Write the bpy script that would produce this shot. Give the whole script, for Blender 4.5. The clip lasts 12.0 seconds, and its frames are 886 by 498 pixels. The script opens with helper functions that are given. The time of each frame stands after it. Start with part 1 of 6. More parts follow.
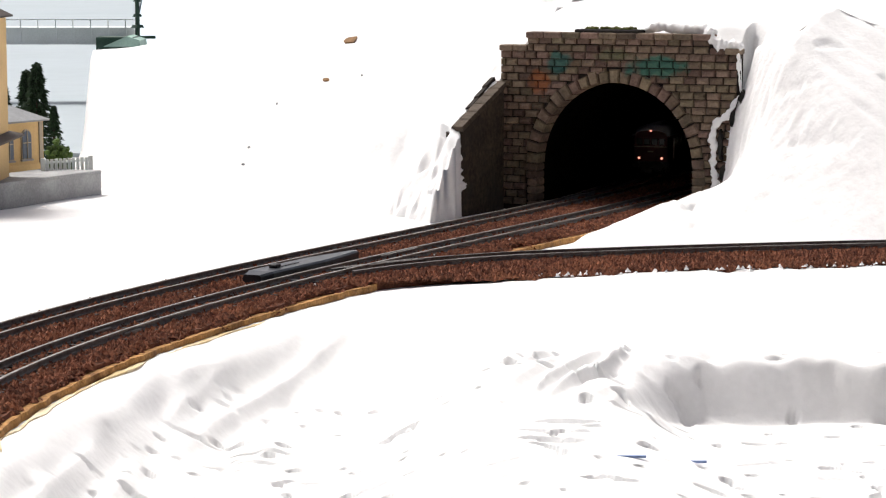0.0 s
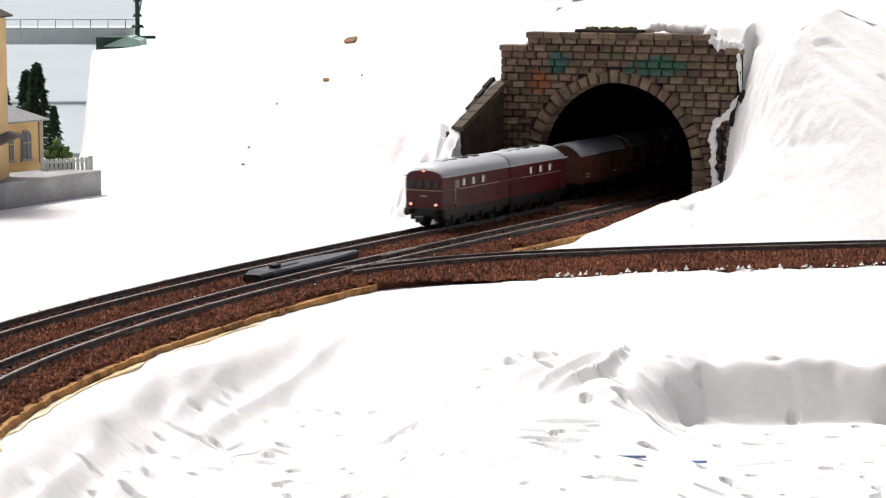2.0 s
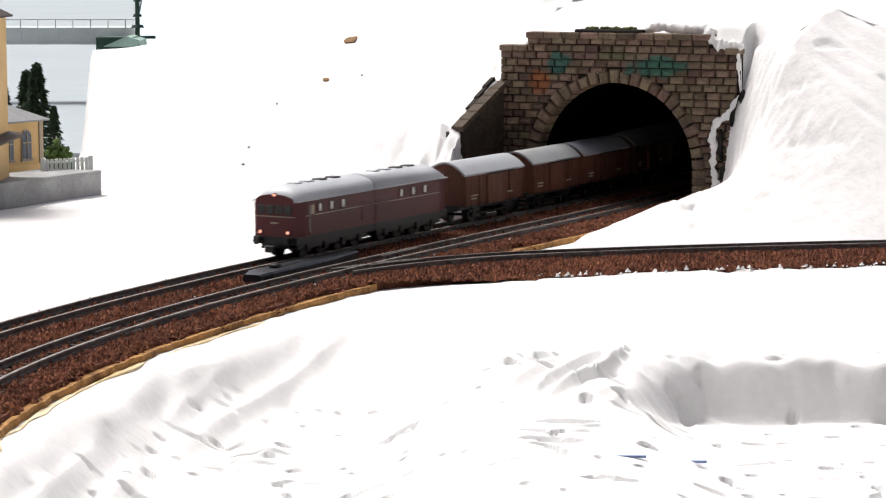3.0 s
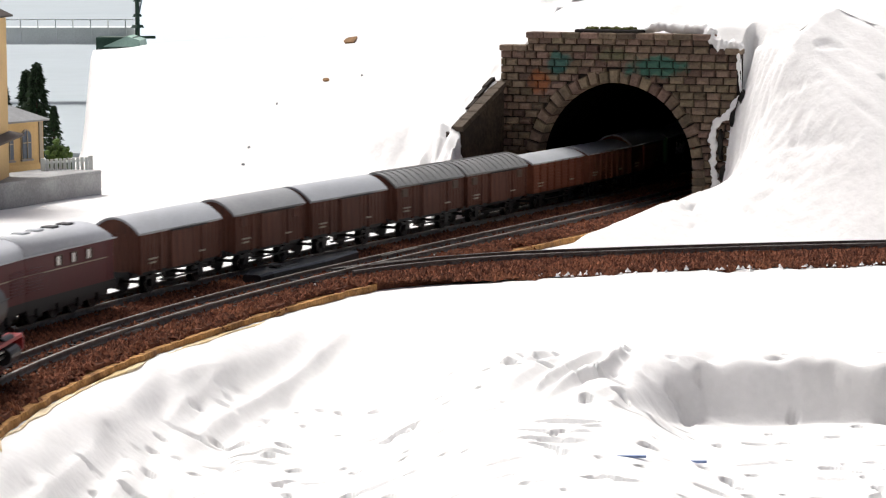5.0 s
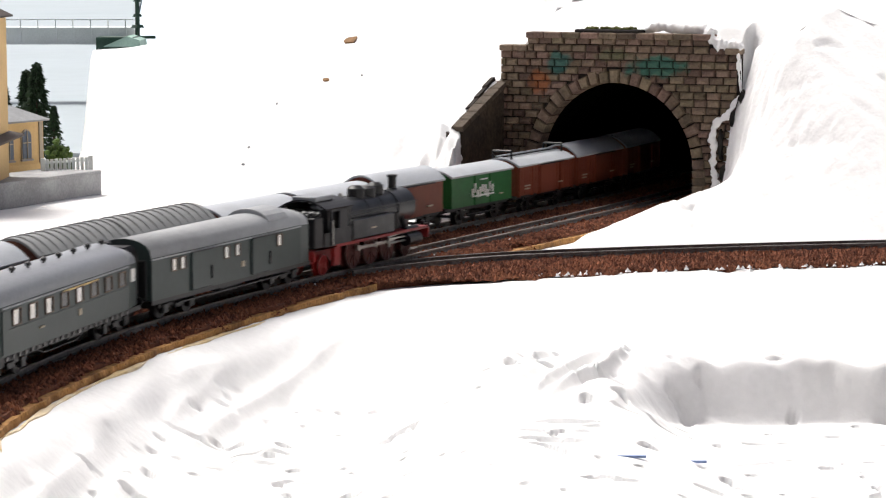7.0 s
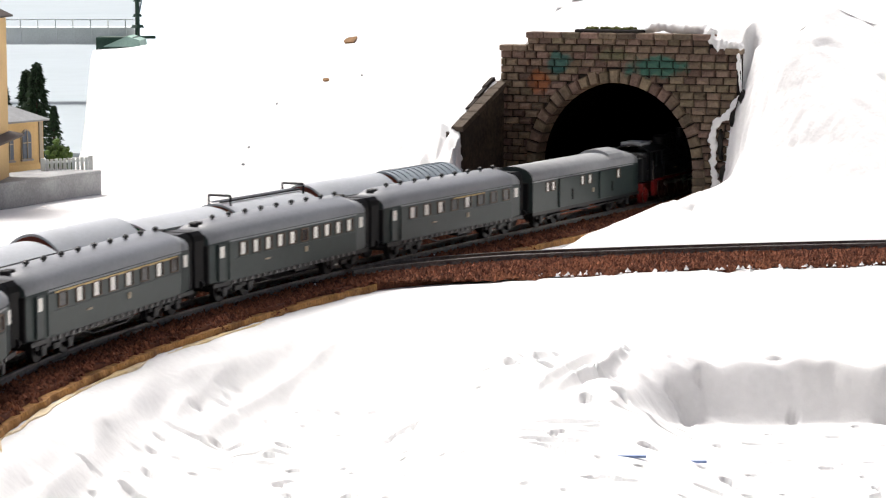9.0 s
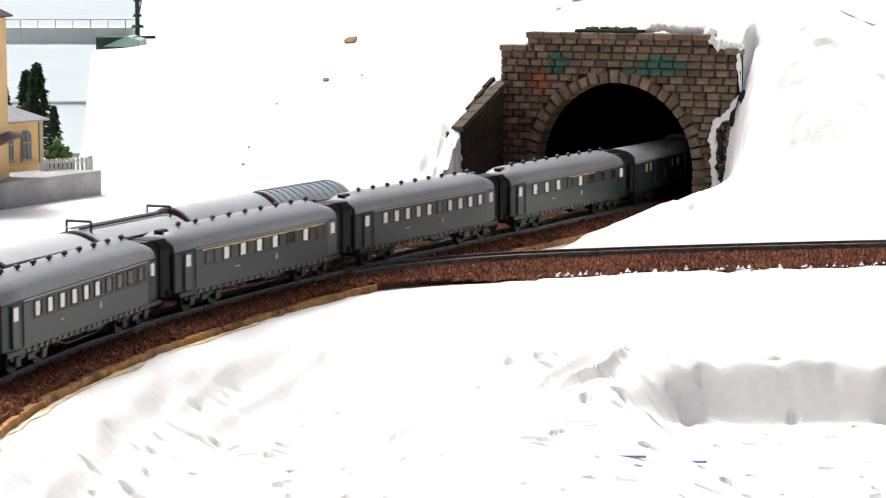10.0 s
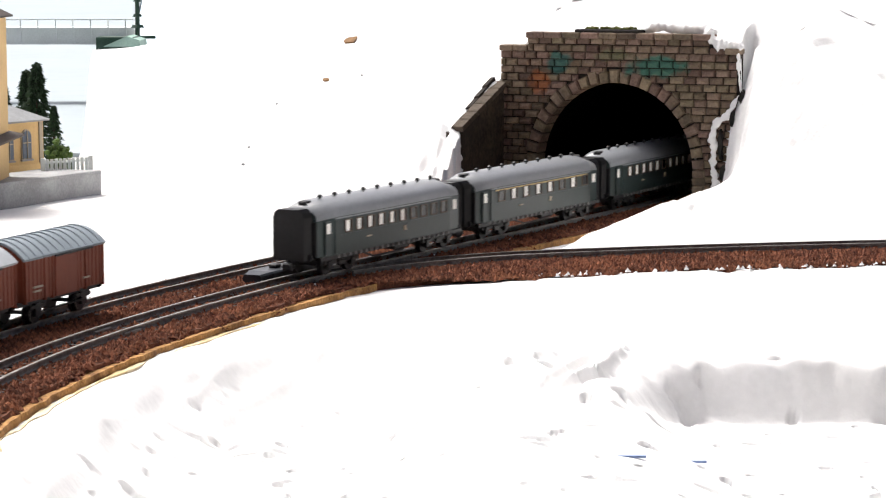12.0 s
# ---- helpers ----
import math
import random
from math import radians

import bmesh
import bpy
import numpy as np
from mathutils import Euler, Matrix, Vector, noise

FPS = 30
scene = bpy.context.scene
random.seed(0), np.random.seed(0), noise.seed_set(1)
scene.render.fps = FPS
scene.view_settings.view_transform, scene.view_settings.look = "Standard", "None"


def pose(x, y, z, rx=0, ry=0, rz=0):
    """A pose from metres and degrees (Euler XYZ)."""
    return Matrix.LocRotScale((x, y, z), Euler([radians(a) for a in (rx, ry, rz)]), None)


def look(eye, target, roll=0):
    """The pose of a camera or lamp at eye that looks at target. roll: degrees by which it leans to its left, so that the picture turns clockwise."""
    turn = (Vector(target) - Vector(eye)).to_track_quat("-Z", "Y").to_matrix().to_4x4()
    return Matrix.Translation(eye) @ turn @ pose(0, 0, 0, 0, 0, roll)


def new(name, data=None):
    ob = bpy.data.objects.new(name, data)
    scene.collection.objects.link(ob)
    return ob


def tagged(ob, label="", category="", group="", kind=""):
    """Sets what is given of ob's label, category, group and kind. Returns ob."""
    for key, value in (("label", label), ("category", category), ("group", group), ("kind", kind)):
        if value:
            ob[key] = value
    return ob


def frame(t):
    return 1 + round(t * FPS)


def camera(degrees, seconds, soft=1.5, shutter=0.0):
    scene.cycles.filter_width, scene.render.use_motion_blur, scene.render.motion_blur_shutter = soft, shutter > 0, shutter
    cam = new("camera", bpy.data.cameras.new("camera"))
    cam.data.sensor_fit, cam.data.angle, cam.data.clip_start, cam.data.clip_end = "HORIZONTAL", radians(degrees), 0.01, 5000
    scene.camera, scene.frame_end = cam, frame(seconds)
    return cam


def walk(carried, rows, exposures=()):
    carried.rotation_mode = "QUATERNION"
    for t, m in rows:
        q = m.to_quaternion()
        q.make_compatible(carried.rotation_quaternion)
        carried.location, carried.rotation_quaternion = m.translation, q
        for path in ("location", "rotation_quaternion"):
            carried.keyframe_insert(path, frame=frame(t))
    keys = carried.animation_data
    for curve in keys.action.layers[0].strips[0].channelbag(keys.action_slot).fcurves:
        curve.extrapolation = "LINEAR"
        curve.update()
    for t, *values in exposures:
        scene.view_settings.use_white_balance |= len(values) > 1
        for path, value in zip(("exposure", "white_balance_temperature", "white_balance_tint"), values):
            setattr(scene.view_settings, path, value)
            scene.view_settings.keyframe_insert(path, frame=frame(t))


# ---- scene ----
# Model railway, 1:160. Rail tops lie at z = 0; the camera stands at x = 0, y = 0 and looks along +y.
cam = camera(20.66, 12.0, soft=1.2, shutter=0.5)
CAMERA_POSE = pose(0, 0, 0.1033, 90 - 6.847, 0, 0)
walk(cam, [(0.0, CAMERA_POSE), (12.0, CAMERA_POSE)], exposures=[(0.0, 0.54, 6450, 8), (3.0, 0.50, 6450, 8), (5.0, 0.46, 6450, 8), (7.0, 0.66, 6450, 8), (9.5, 0.76, 6450, 8), (12.0, 0.92, 6450, 8)])

# ---- light: soft bright daylight, high, from behind the layout ----
SUN_AZ, SUN_EL = radians(-40), radians(58)      # clockwise from +y
world = bpy.data.worlds.new("daylight")
scene.world = world
world.use_nodes = True
wn = world.node_tree.nodes
sky = wn.new("ShaderNodeTexSky")
sky.sky_type, sky.sun_disc = "NISHITA", False
sky.sun_elevation, sky.sun_rotation = SUN_EL, SUN_AZ
sky.air_density, sky.dust_density, sky.ozone_density = 0.35, 6.0, 0.3
wn["Background"].inputs["Strength"].default_value = 0.115
world.node_tree.links.new(sky.outputs[0], wn["Background"].inputs["Color"])
sun = new("sun", bpy.data.lights.new("sun", "SUN"))
sun.data.energy, sun.data.angle, sun.data.color = 2.3, radians(20), (1.0, 0.985, 0.96)
sun_dir = Vector((math.sin(SUN_AZ) * math.cos(SUN_EL), math.cos(SUN_AZ) * math.cos(SUN_EL), math.sin(SUN_EL)))
sun.matrix_world = look(sun_dir * 5, (0, 0, 0))


# ---- materials ----
def mat(name, color, rough=0.6, metal=0.0, vary=0.25, scale=120.0, fine=900.0, bump=0.15, stain=None, stain_amount=0.4, stain_scale=60.0,
        random_value=0.0, island=False, emit=0.0, spec=0.22, streak=None, hue=0.0):
    m = bpy.data.materials.new(name)
    m.use_nodes = True
    n, l = m.node_tree.nodes, m.node_tree.links
    b = n["Principled BSDF"]
    b.inputs["Roughness"].default_value, b.inputs["Metallic"].default_value = rough, metal
    b.inputs["Specular IOR Level"].default_value = spec
    co = n.new("ShaderNodeTexCoord")
    mp = n.new("ShaderNodeMapping")
    l.new(co.outputs["Object"], mp.inputs[0])
    if streak:
        mp.inputs["Scale"].default_value = streak
    t1, t2 = n.new("ShaderNodeTexNoise"), n.new("ShaderNodeTexNoise")
    for t, s, d in ((t1, scale, 4), (t2, fine, 3)):
        t.inputs["Scale"].default_value, t.inputs["Detail"].default_value = s, d
        l.new(mp.outputs[0], t.inputs["Vector"])
    dark = tuple(c * (1 - vary) for c in color[:3]) + (1,)
    light = tuple(min(1, c * (1 + vary * 0.7)) for c in color[:3]) + (1,)
    add = n.new("ShaderNodeMath")
    add.operation, add.inputs[1].default_value = "MULTIPLY_ADD", 0.5
    l.new(t1.outputs["Fac"], add.inputs[0])
    half = n.new("ShaderNodeMath")
    half.operation, half.inputs[1].default_value = "MULTIPLY", 0.5
    l.new(t2.outputs["Fac"], half.inputs[0])
    l.new(half.outputs[0], add.inputs[2])
    ramp = n.new("ShaderNodeValToRGB")
    ramp.color_ramp.elements[0].position, ramp.color_ramp.elements[1].position = 0.36, 0.64
    ramp.color_ramp.elements[0].color, ramp.color_ramp.elements[1].color = dark, light
    l.new(add.outputs[0], ramp.inputs[0])
    out = ramp.outputs[0]
    if stain:
        t3 = n.new("ShaderNodeTexNoise")
        t3.inputs["Scale"].default_value, t3.inputs["Detail"].default_value = stain_scale, 5
        l.new(mp.outputs[0], t3.inputs["Vector"])
        r3 = n.new("ShaderNodeValToRGB")
        r3.color_ramp.elements[0].position, r3.color_ramp.elements[1].position = 0.48, 0.68
        r3.color_ramp.elements[1].color = (stain_amount,) * 3 + (1,)
        l.new(t3.outputs["Fac"], r3.inputs[0])
        mx = n.new("ShaderNodeMix")
        mx.data_type = "RGBA"
        l.new(r3.outputs[0], mx.inputs["Factor"])
        l.new(out, mx.inputs["A"])
        mx.inputs["B"].default_value = stain + (1,)
        out = mx.outputs["Result"]
    if random_value:
        src = n.new("ShaderNodeNewGeometry").outputs["Random Per Island"] if island else n.new("ShaderNodeObjectInfo").outputs["Random"]
        hv = n.new("ShaderNodeHueSaturation")
        if hue:
            spin = n.new("ShaderNodeMath")
            spin.operation, spin.inputs[1].default_value = "MULTIPLY", 37.0
            wrap = n.new("ShaderNodeMath")
            wrap.operation = "FRACT"
            turn = n.new("ShaderNodeMapRange")
            turn.inputs["To Min"].default_value, turn.inputs["To Max"].default_value = 0.5 - hue, 0.5 + hue
            l.new(src, spin.inputs[0])
            l.new(spin.outputs[0], wrap.inputs[0])
            l.new(wrap.outputs[0], turn.inputs["Value"])
            l.new(turn.outputs[0], hv.inputs["Hue"])
        mr = n.new("ShaderNodeMapRange")
        mr.inputs["To Min"].default_value, mr.inputs["To Max"].default_value = 1 - random_value, 1 + random_value
        l.new(src, mr.inputs["Value"])
        l.new(mr.outputs[0], hv.inputs["Value"])
        l.new(out, hv.inputs["Color"])
        out = hv.outputs[0]
    l.new(out, b.inputs["Base Color"])
    if bump:
        bp = n.new("ShaderNodeBump")
        bp.inputs["Strength"].default_value, bp.inputs["Distance"].default_value = bump, 0.0006
        l.new(add.outputs[0], bp.inputs["Height"])
        l.new(bp.outputs[0], b.inputs["Normal"])
    if emit:
        b.inputs["Emission Color"].default_value, b.inputs["Emission Strength"].default_value = color[:3] + (1,), emit
    return m


def paint_spots(m, spots):
    """Faded sprayed paint on a wall: (place in the world, half-width, half-height, colour) each, with ragged borders."""
    n, l = m.node_tree.nodes, m.node_tree.links
    b = n["Principled BSDF"]
    out = b.inputs["Base Color"].links[0].from_socket
    geo = n.new("ShaderNodeNewGeometry")
    rag = n.new("ShaderNodeTexNoise")
    rag.inputs["Scale"].default_value, rag.inputs["Detail"].default_value = 160, 4
    l.new(geo.outputs["Position"], rag.inputs["Vector"])
    for place, half_w, half_h, color, amount in spots:
        sub = n.new("ShaderNodeVectorMath")
        sub.operation = "SUBTRACT"
        sub.inputs[1].default_value = place
        l.new(geo.outputs["Position"], sub.inputs[0])
        div = n.new("ShaderNodeVectorMath")
        div.operation = "DIVIDE"
        div.inputs[1].default_value = (half_w, half_w, half_h)
        l.new(sub.outputs[0], div.inputs[0])
        ln = n.new("ShaderNodeVectorMath")
        ln.operation = "LENGTH"
        l.new(div.outputs[0], ln.inputs[0])
        mix_in = n.new("ShaderNodeMath")
        mix_in.operation, mix_in.inputs[1].default_value = "MULTIPLY_ADD", -1.6
        l.new(rag.outputs["Fac"], mix_in.inputs[0])
        l.new(ln.outputs["Value"], mix_in.inputs[2])
        mr = n.new("ShaderNodeMapRange")
        mr.inputs["From Min"].default_value, mr.inputs["From Max"].default_value = 0.25, -0.15
        mr.inputs["To Min"].default_value, mr.inputs["To Max"].default_value = 0.0, amount
        l.new(mix_in.outputs[0], mr.inputs["Value"])
        mx = n.new("ShaderNodeMix")
        mx.data_type = "RGBA"
        l.new(mr.outputs[0], mx.inputs["Factor"])
        l.new(out, mx.inputs["A"])
        mx.inputs["B"].default_value = color + (1,)
        out = mx.outputs["Result"]
    l.new(out, b.inputs["Base Color"])


PLASTER = mat("white_plaster", (0.82, 0.815, 0.81), 0.9, vary=0.05, scale=45, fine=420, bump=0.8, stain=(0.62, 0.615, 0.60), stain_amount=0.35, stain_scale=22)
BALLAST = mat("brown_ballast", (0.150, 0.056, 0.031), 0.95, vary=0.5, scale=300, fine=1500, bump=0.4, random_value=0.55, island=True, stain=(0.22, 0.085, 0.042), stain_amount=0.6, stain_scale=40)
CORK = mat("cork", (0.40, 0.21, 0.075), 0.9, vary=0.45, scale=260, fine=1200, bump=0.7, stain=(0.10, 0.045, 0.02), stain_amount=0.75, stain_scale=110)
GLUE = mat("yellowed_glue", (0.66, 0.50, 0.27), 0.7, vary=0.15, scale=140, fine=700, bump=0.3, stain=(0.80, 0.74, 0.60), stain_amount=0.7, stain_scale=120)
RAIL = mat("rail_steel", (0.23, 0.22, 0.205), 0.45, metal=0.8, vary=0.3, scale=200, bump=0.05, stain=(0.10, 0.08, 0.065), stain_amount=0.6, stain_scale=120)
RAIL_WEB = mat("rail_web", (0.150, 0.148, 0.145), 0.6, metal=0.3, vary=0.35, scale=300, bump=0.1)
SLEEPER = mat("sleeper_plastic", (0.022, 0.018, 0.017), 0.65, vary=0.4, scale=400, bump=0.1, stain=(0.06, 0.04, 0.03), stain_amount=0.5)
BLACK_PLASTIC = mat("black_plastic", (0.02, 0.024, 0.03), 0.35, vary=0.25, scale=200, bump=0.05)
STONE = mat("portal_stone", (0.165, 0.118, 0.084), 0.85, vary=0.35, scale=160, fine=900, bump=0.6, stain=(0.07, 0.055, 0.045), stain_amount=0.6, stain_scale=90, random_value=0.38, hue=0.025)
JOINT_GAP = mat("portal_joint_and_gap", (0.03, 0.024, 0.02), 0.95, vary=0.4, scale=200)
COPING = mat("coping_stone", (0.085, 0.065, 0.048), 0.85, vary=0.35, scale=120, fine=700, bump=0.5, stain=(0.05, 0.042, 0.035), stain_amount=0.6, stain_scale=60)
WING = mat("wing_stone", (0.06, 0.043, 0.03), 0.9, vary=0.5, scale=90, fine=600, bump=0.6, stain=(0.03, 0.026, 0.022), stain_amount=0.8, stain_scale=50)
# near-black without sheen: the darkness inside the tunnel is in this colour
TUNNEL_SHADE = mat("tunnel_lining", (0.006, 0.0055, 0.0055), 1.0, vary=0.3, spec=0.0)
# the backdrop emits its own colour, so its brightness is not only received light
BACKDROP = mat("backdrop_glow", (0.74, 0.80, 0.84), 0.9, vary=0.04, scale=3, fine=20, bump=0.02, emit=0.95)


# ---- mesh helpers ----
def link_mesh(name, bm, material, parent=None, label="", smooth=False):
    me = bpy.data.meshes.new(name)
    bm.normal_update()
    if smooth:
        for f in bm.faces:
            f.smooth = True
    bm.to_mesh(me)
    bm.free()
    for m in (material if isinstance(material, (list, tuple)) else [material]):
        me.materials.append(m)
    ob = new(name, me)
    if parent:
        ob.parent = parent
    if label:
        tagged(ob, label)
    return ob


def part(name, bm, material, parent, label="", smooth=False):
    """One mesh object under a thing or a part."""
    return link_mesh(name, bm, material, parent, label, smooth)


def same(name, ob, parent, m):
    """Another object on the same mesh."""
    o = new(name, ob.data)
    o.parent = parent
    o.matrix_basis = m
    return o


def box(x0, x1, y0, y1, z0, z1, bevel=0.0, bm=None):
    bm = bm or bmesh.new()
    r = bmesh.ops.create_cube(bm, size=1.0)
    for v in r["verts"]:
        v.co = Vector(((x0 + x1) / 2 + v.co.x * (x1 - x0), (y0 + y1) / 2 + v.co.y * (y1 - y0), (z0 + z1) / 2 + v.co.z * (z1 - z0)))
    if bevel:
        vs = set(r["verts"])
        bmesh.ops.bevel(bm, geom=[e for e in bm.edges if e.verts[0] in vs], offset=bevel, segments=1, affect="EDGES")
    return bm


def rod(a, b, r, seg=10, r2=None, bm=None):
    bm = bm or bmesh.new()
    a, b = Vector(a), Vector(b)
    m = Matrix.Translation((a + b) / 2) @ (b - a).to_track_quat("Z", "Y").to_matrix().to_4x4()
    bmesh.ops.create_cone(bm, cap_ends=True, segments=seg, radius1=r, radius2=r if r2 is None else r2, depth=(b - a).length, matrix=m)
    return bm


def extrude_profile(points, x0, x1, bm=None, cap=True):
    """A closed (y, z) outline pulled along x."""
    bm = bm or bmesh.new()
    a = [bm.verts.new((x0, y, z)) for y, z in points]
    b = [bm.verts.new((x1, y, z)) for y, z in points]
    k = len(points)
    for i in range(k):
        bm.faces.new((a[i], a[(i + 1) % k], b[(i + 1) % k], b[i]))
    if cap:
        bm.faces.new(a[::-1])
        bm.faces.new(b)
    return bm


def loft(sections, bm=None, closed=True, caps=True):
    """Skin over rings of equal length."""
    bm = bm or bmesh.new()
    rings = [[bm.verts.new(p) for p in s] for s in sections]
    k = len(rings[0])
    for a, b in zip(rings, rings[1:]):
        for i in range(k if closed else k - 1):
            bm.faces.new((a[i], a[(i + 1) % k], b[(i + 1) % k], b[i]))
    if caps and closed:
        bm.faces.new(rings[0][::-1])
        bm.faces.new(rings[-1])
    return bm


# ---- the two running lines ----
TRACK_CUBIC = (-0.033048, 0.020772, 0.158779, -0.014004)   # x of the near line over u = (y - 0.85) / 0.3
TRACK_GAP = 0.0301
Y_GRID = np.linspace(-1.6, 2.6, 8400)


def near_line():
    u = (Y_GRID - 0.85) / 0.3
    lo, hi = -1.02, 1.0
    v = np.clip(u, lo, hi)
    c = np.array(TRACK_CUBIC)
    x = np.polyval(c, v) + np.polyval(np.polyder(c), v) * (u - v)
    return x


LINE_X = near_line()
LINE_D = np.gradient(LINE_X, Y_GRID)
LINE_N = np.sqrt(1 + LINE_D ** 2)


def line_at(offset):
    """x, y, arc length of a line beside the near one; offset to the right is positive."""
    x = LINE_X + offset / LINE_N
    y = Y_GRID - offset * LINE_D / LINE_N
    s = np.concatenate([[0], np.cumsum(np.hypot(np.diff(x), np.diff(y)))])
    return x, y, s - np.interp(0.85, y, s)


NEAR, FAR = line_at(0.0), line_at(-TRACK_GAP)


def on_line(line, s):
    return np.interp(s, line[2], line[0]), np.interp(s, line[2], line[1])


def at_s(line, s, wheelbase=0.04, z=0.0):
    """Pose of a vehicle whose middle is at s: its +x looks along the rising arc length."""
    x0, y0 = on_line(line, s - wheelbase / 2)
    x1, y1 = on_line(line, s + wheelbase / 2)
    return pose((x0 + x1) / 2, (y0 + y1) / 2, z, 0, 0, math.degrees(math.atan2(y1 - y0, x1 - x0)))


# branch line: leaves the near line at the points and runs to the right
def branch_points():
    s0 = -0.085
    pts = []
    x, y = on_line(NEAR, s0)
    x1, y1 = on_line(NEAR, s0 + 0.01)
    a = math.atan2(y1 - y, x1 - x)
    ds = 0.004
    for i in range(190):
        pts.append((x, y, i * ds))
        d = i * ds
        turn = -radians(46) * ds / 0.13 if d < 0.13 else -radians(8) * ds / 0.12 if d < 0.25 else 0
        a += turn
        x += ds * math.cos(a)
        y += ds * math.sin(a)
    return np.array(pts).T


BRANCH = branch_points()
RAIL_PROFILE = [(-0.0008, -0.0020), (0.0008, -0.0020), (0.0008, -0.0016), (0.0003, -0.0014), (0.0003, -0.0006), (0.00045, -0.0004), (0.00045, 0.0),
                (-0.00045, 0.0), (-0.00045, -0.0004), (-0.0003, -0.0006), (-0.0003, -0.0014), (-0.0008, -0.0016)]


def sweep(line, s0, s1, offset, step, profile, bm=None):
    n = max(2, int((s1 - s0) / step))
    rings = []
    for i in range(n + 1):
        s = s0 + (s1 - s0) * i / n
        x, y = on_line(line, s)
        xa, ya = on_line(line, s - 0.002)
        xb, yb = on_line(line, s + 0.002)
        d = math.hypot(xb - xa, yb - ya) or 1
        nx, ny = (yb - ya) / d, -(xb - xa) / d
        rings.append([(x + nx * (offset + p), y + ny * (offset + p), q) for p, q in profile])
    return loft(rings, bm)


def shade_rail(ob):
    """Bright running head, dark web and foot."""
    ob.data.materials.append(RAIL_WEB)
    for f in ob.data.polygons:
        if f.center.z < -0.0003:
            f.material_index = 1


def build_track(name, line, s0, s1, label, sleeper_step=0.0046, drop=0.0):
    track = tagged(new(name), label, "railway track", "running lines")
    for o in (-0.0046, 0.0046):
        shade_rail(part("rail", sweep(line, s0, s1, o, 0.008, [(p, q - drop * 0.5) for p, q in RAIL_PROFILE]), RAIL, track))
    bm = box(-0.0011, 0.0011, -0.0082, 0.0082, -0.0033 - drop, -0.0019 - drop)
    first = None
    s = s0
    count = 0
    rest = bmesh.new()
    while s < s1:
        m = at_s(line, s, 0.004)
        if -0.30 < s < 0.27 and count < 300:
            if first is None:
                first = part("sleeper", bm, SLEEPER, track)
                first.matrix_basis = m
            else:
                same("sleeper", first, track, m)
            count += 1
        else:
            r = bmesh.ops.create_cube(rest, size=1.0)
            for v in r["verts"]:
                v.co = m @ Vector((v.co.x * 0.0022, v.co.y * 0.0164, -0.0026 - drop + v.co.z * 0.0014))
        s += sleeper_step
    tagged(part("sleepers_beyond", rest, SLEEPER, track), kind="stuff")
    return track


build_track("near_track", NEAR, -1.9, 1.25, "dark weathered rails on black plastic sleepers, inner running line")
build_track("far_track", FAR, -1.9, 1.45, "dark weathered rails on black plastic sleepers, outer running line")
build_track("branch_track", BRANCH, 0.035, 0.70, "dark rails of the branch line leaving the points", drop=0.0003)

# ---- portal frame: a runs along the wall, b into the tunnel ----
PA = radians(27)
P0 = Vector((0.02743, 1.05736, 0))
PT, PN = Vector((math.cos(PA), -math.sin(PA), 0)), Vector((math.sin(PA), math.cos(PA), 0))
PORTAL = Matrix.Translation(P0) @ Matrix.Rotation(-PA, 4, "Z")


def ab(x, y):
    dx, dy = x - P0.x, y - P0.y
    return dx * PT.x + dy * PT.y, dx * PN.x + dy * PN.y


def S(v):
    v = min(1.0, max(0.0, v))
    return v * v * (3 - 2 * v)


def n3(x, y, f, seed=0.0):
    return noise.noise((x * f, y * f, seed))


NEAR_BY_Y = (NEAR[1], NEAR[0])


def ridge(v):
    return 1 - abs(v) * 2


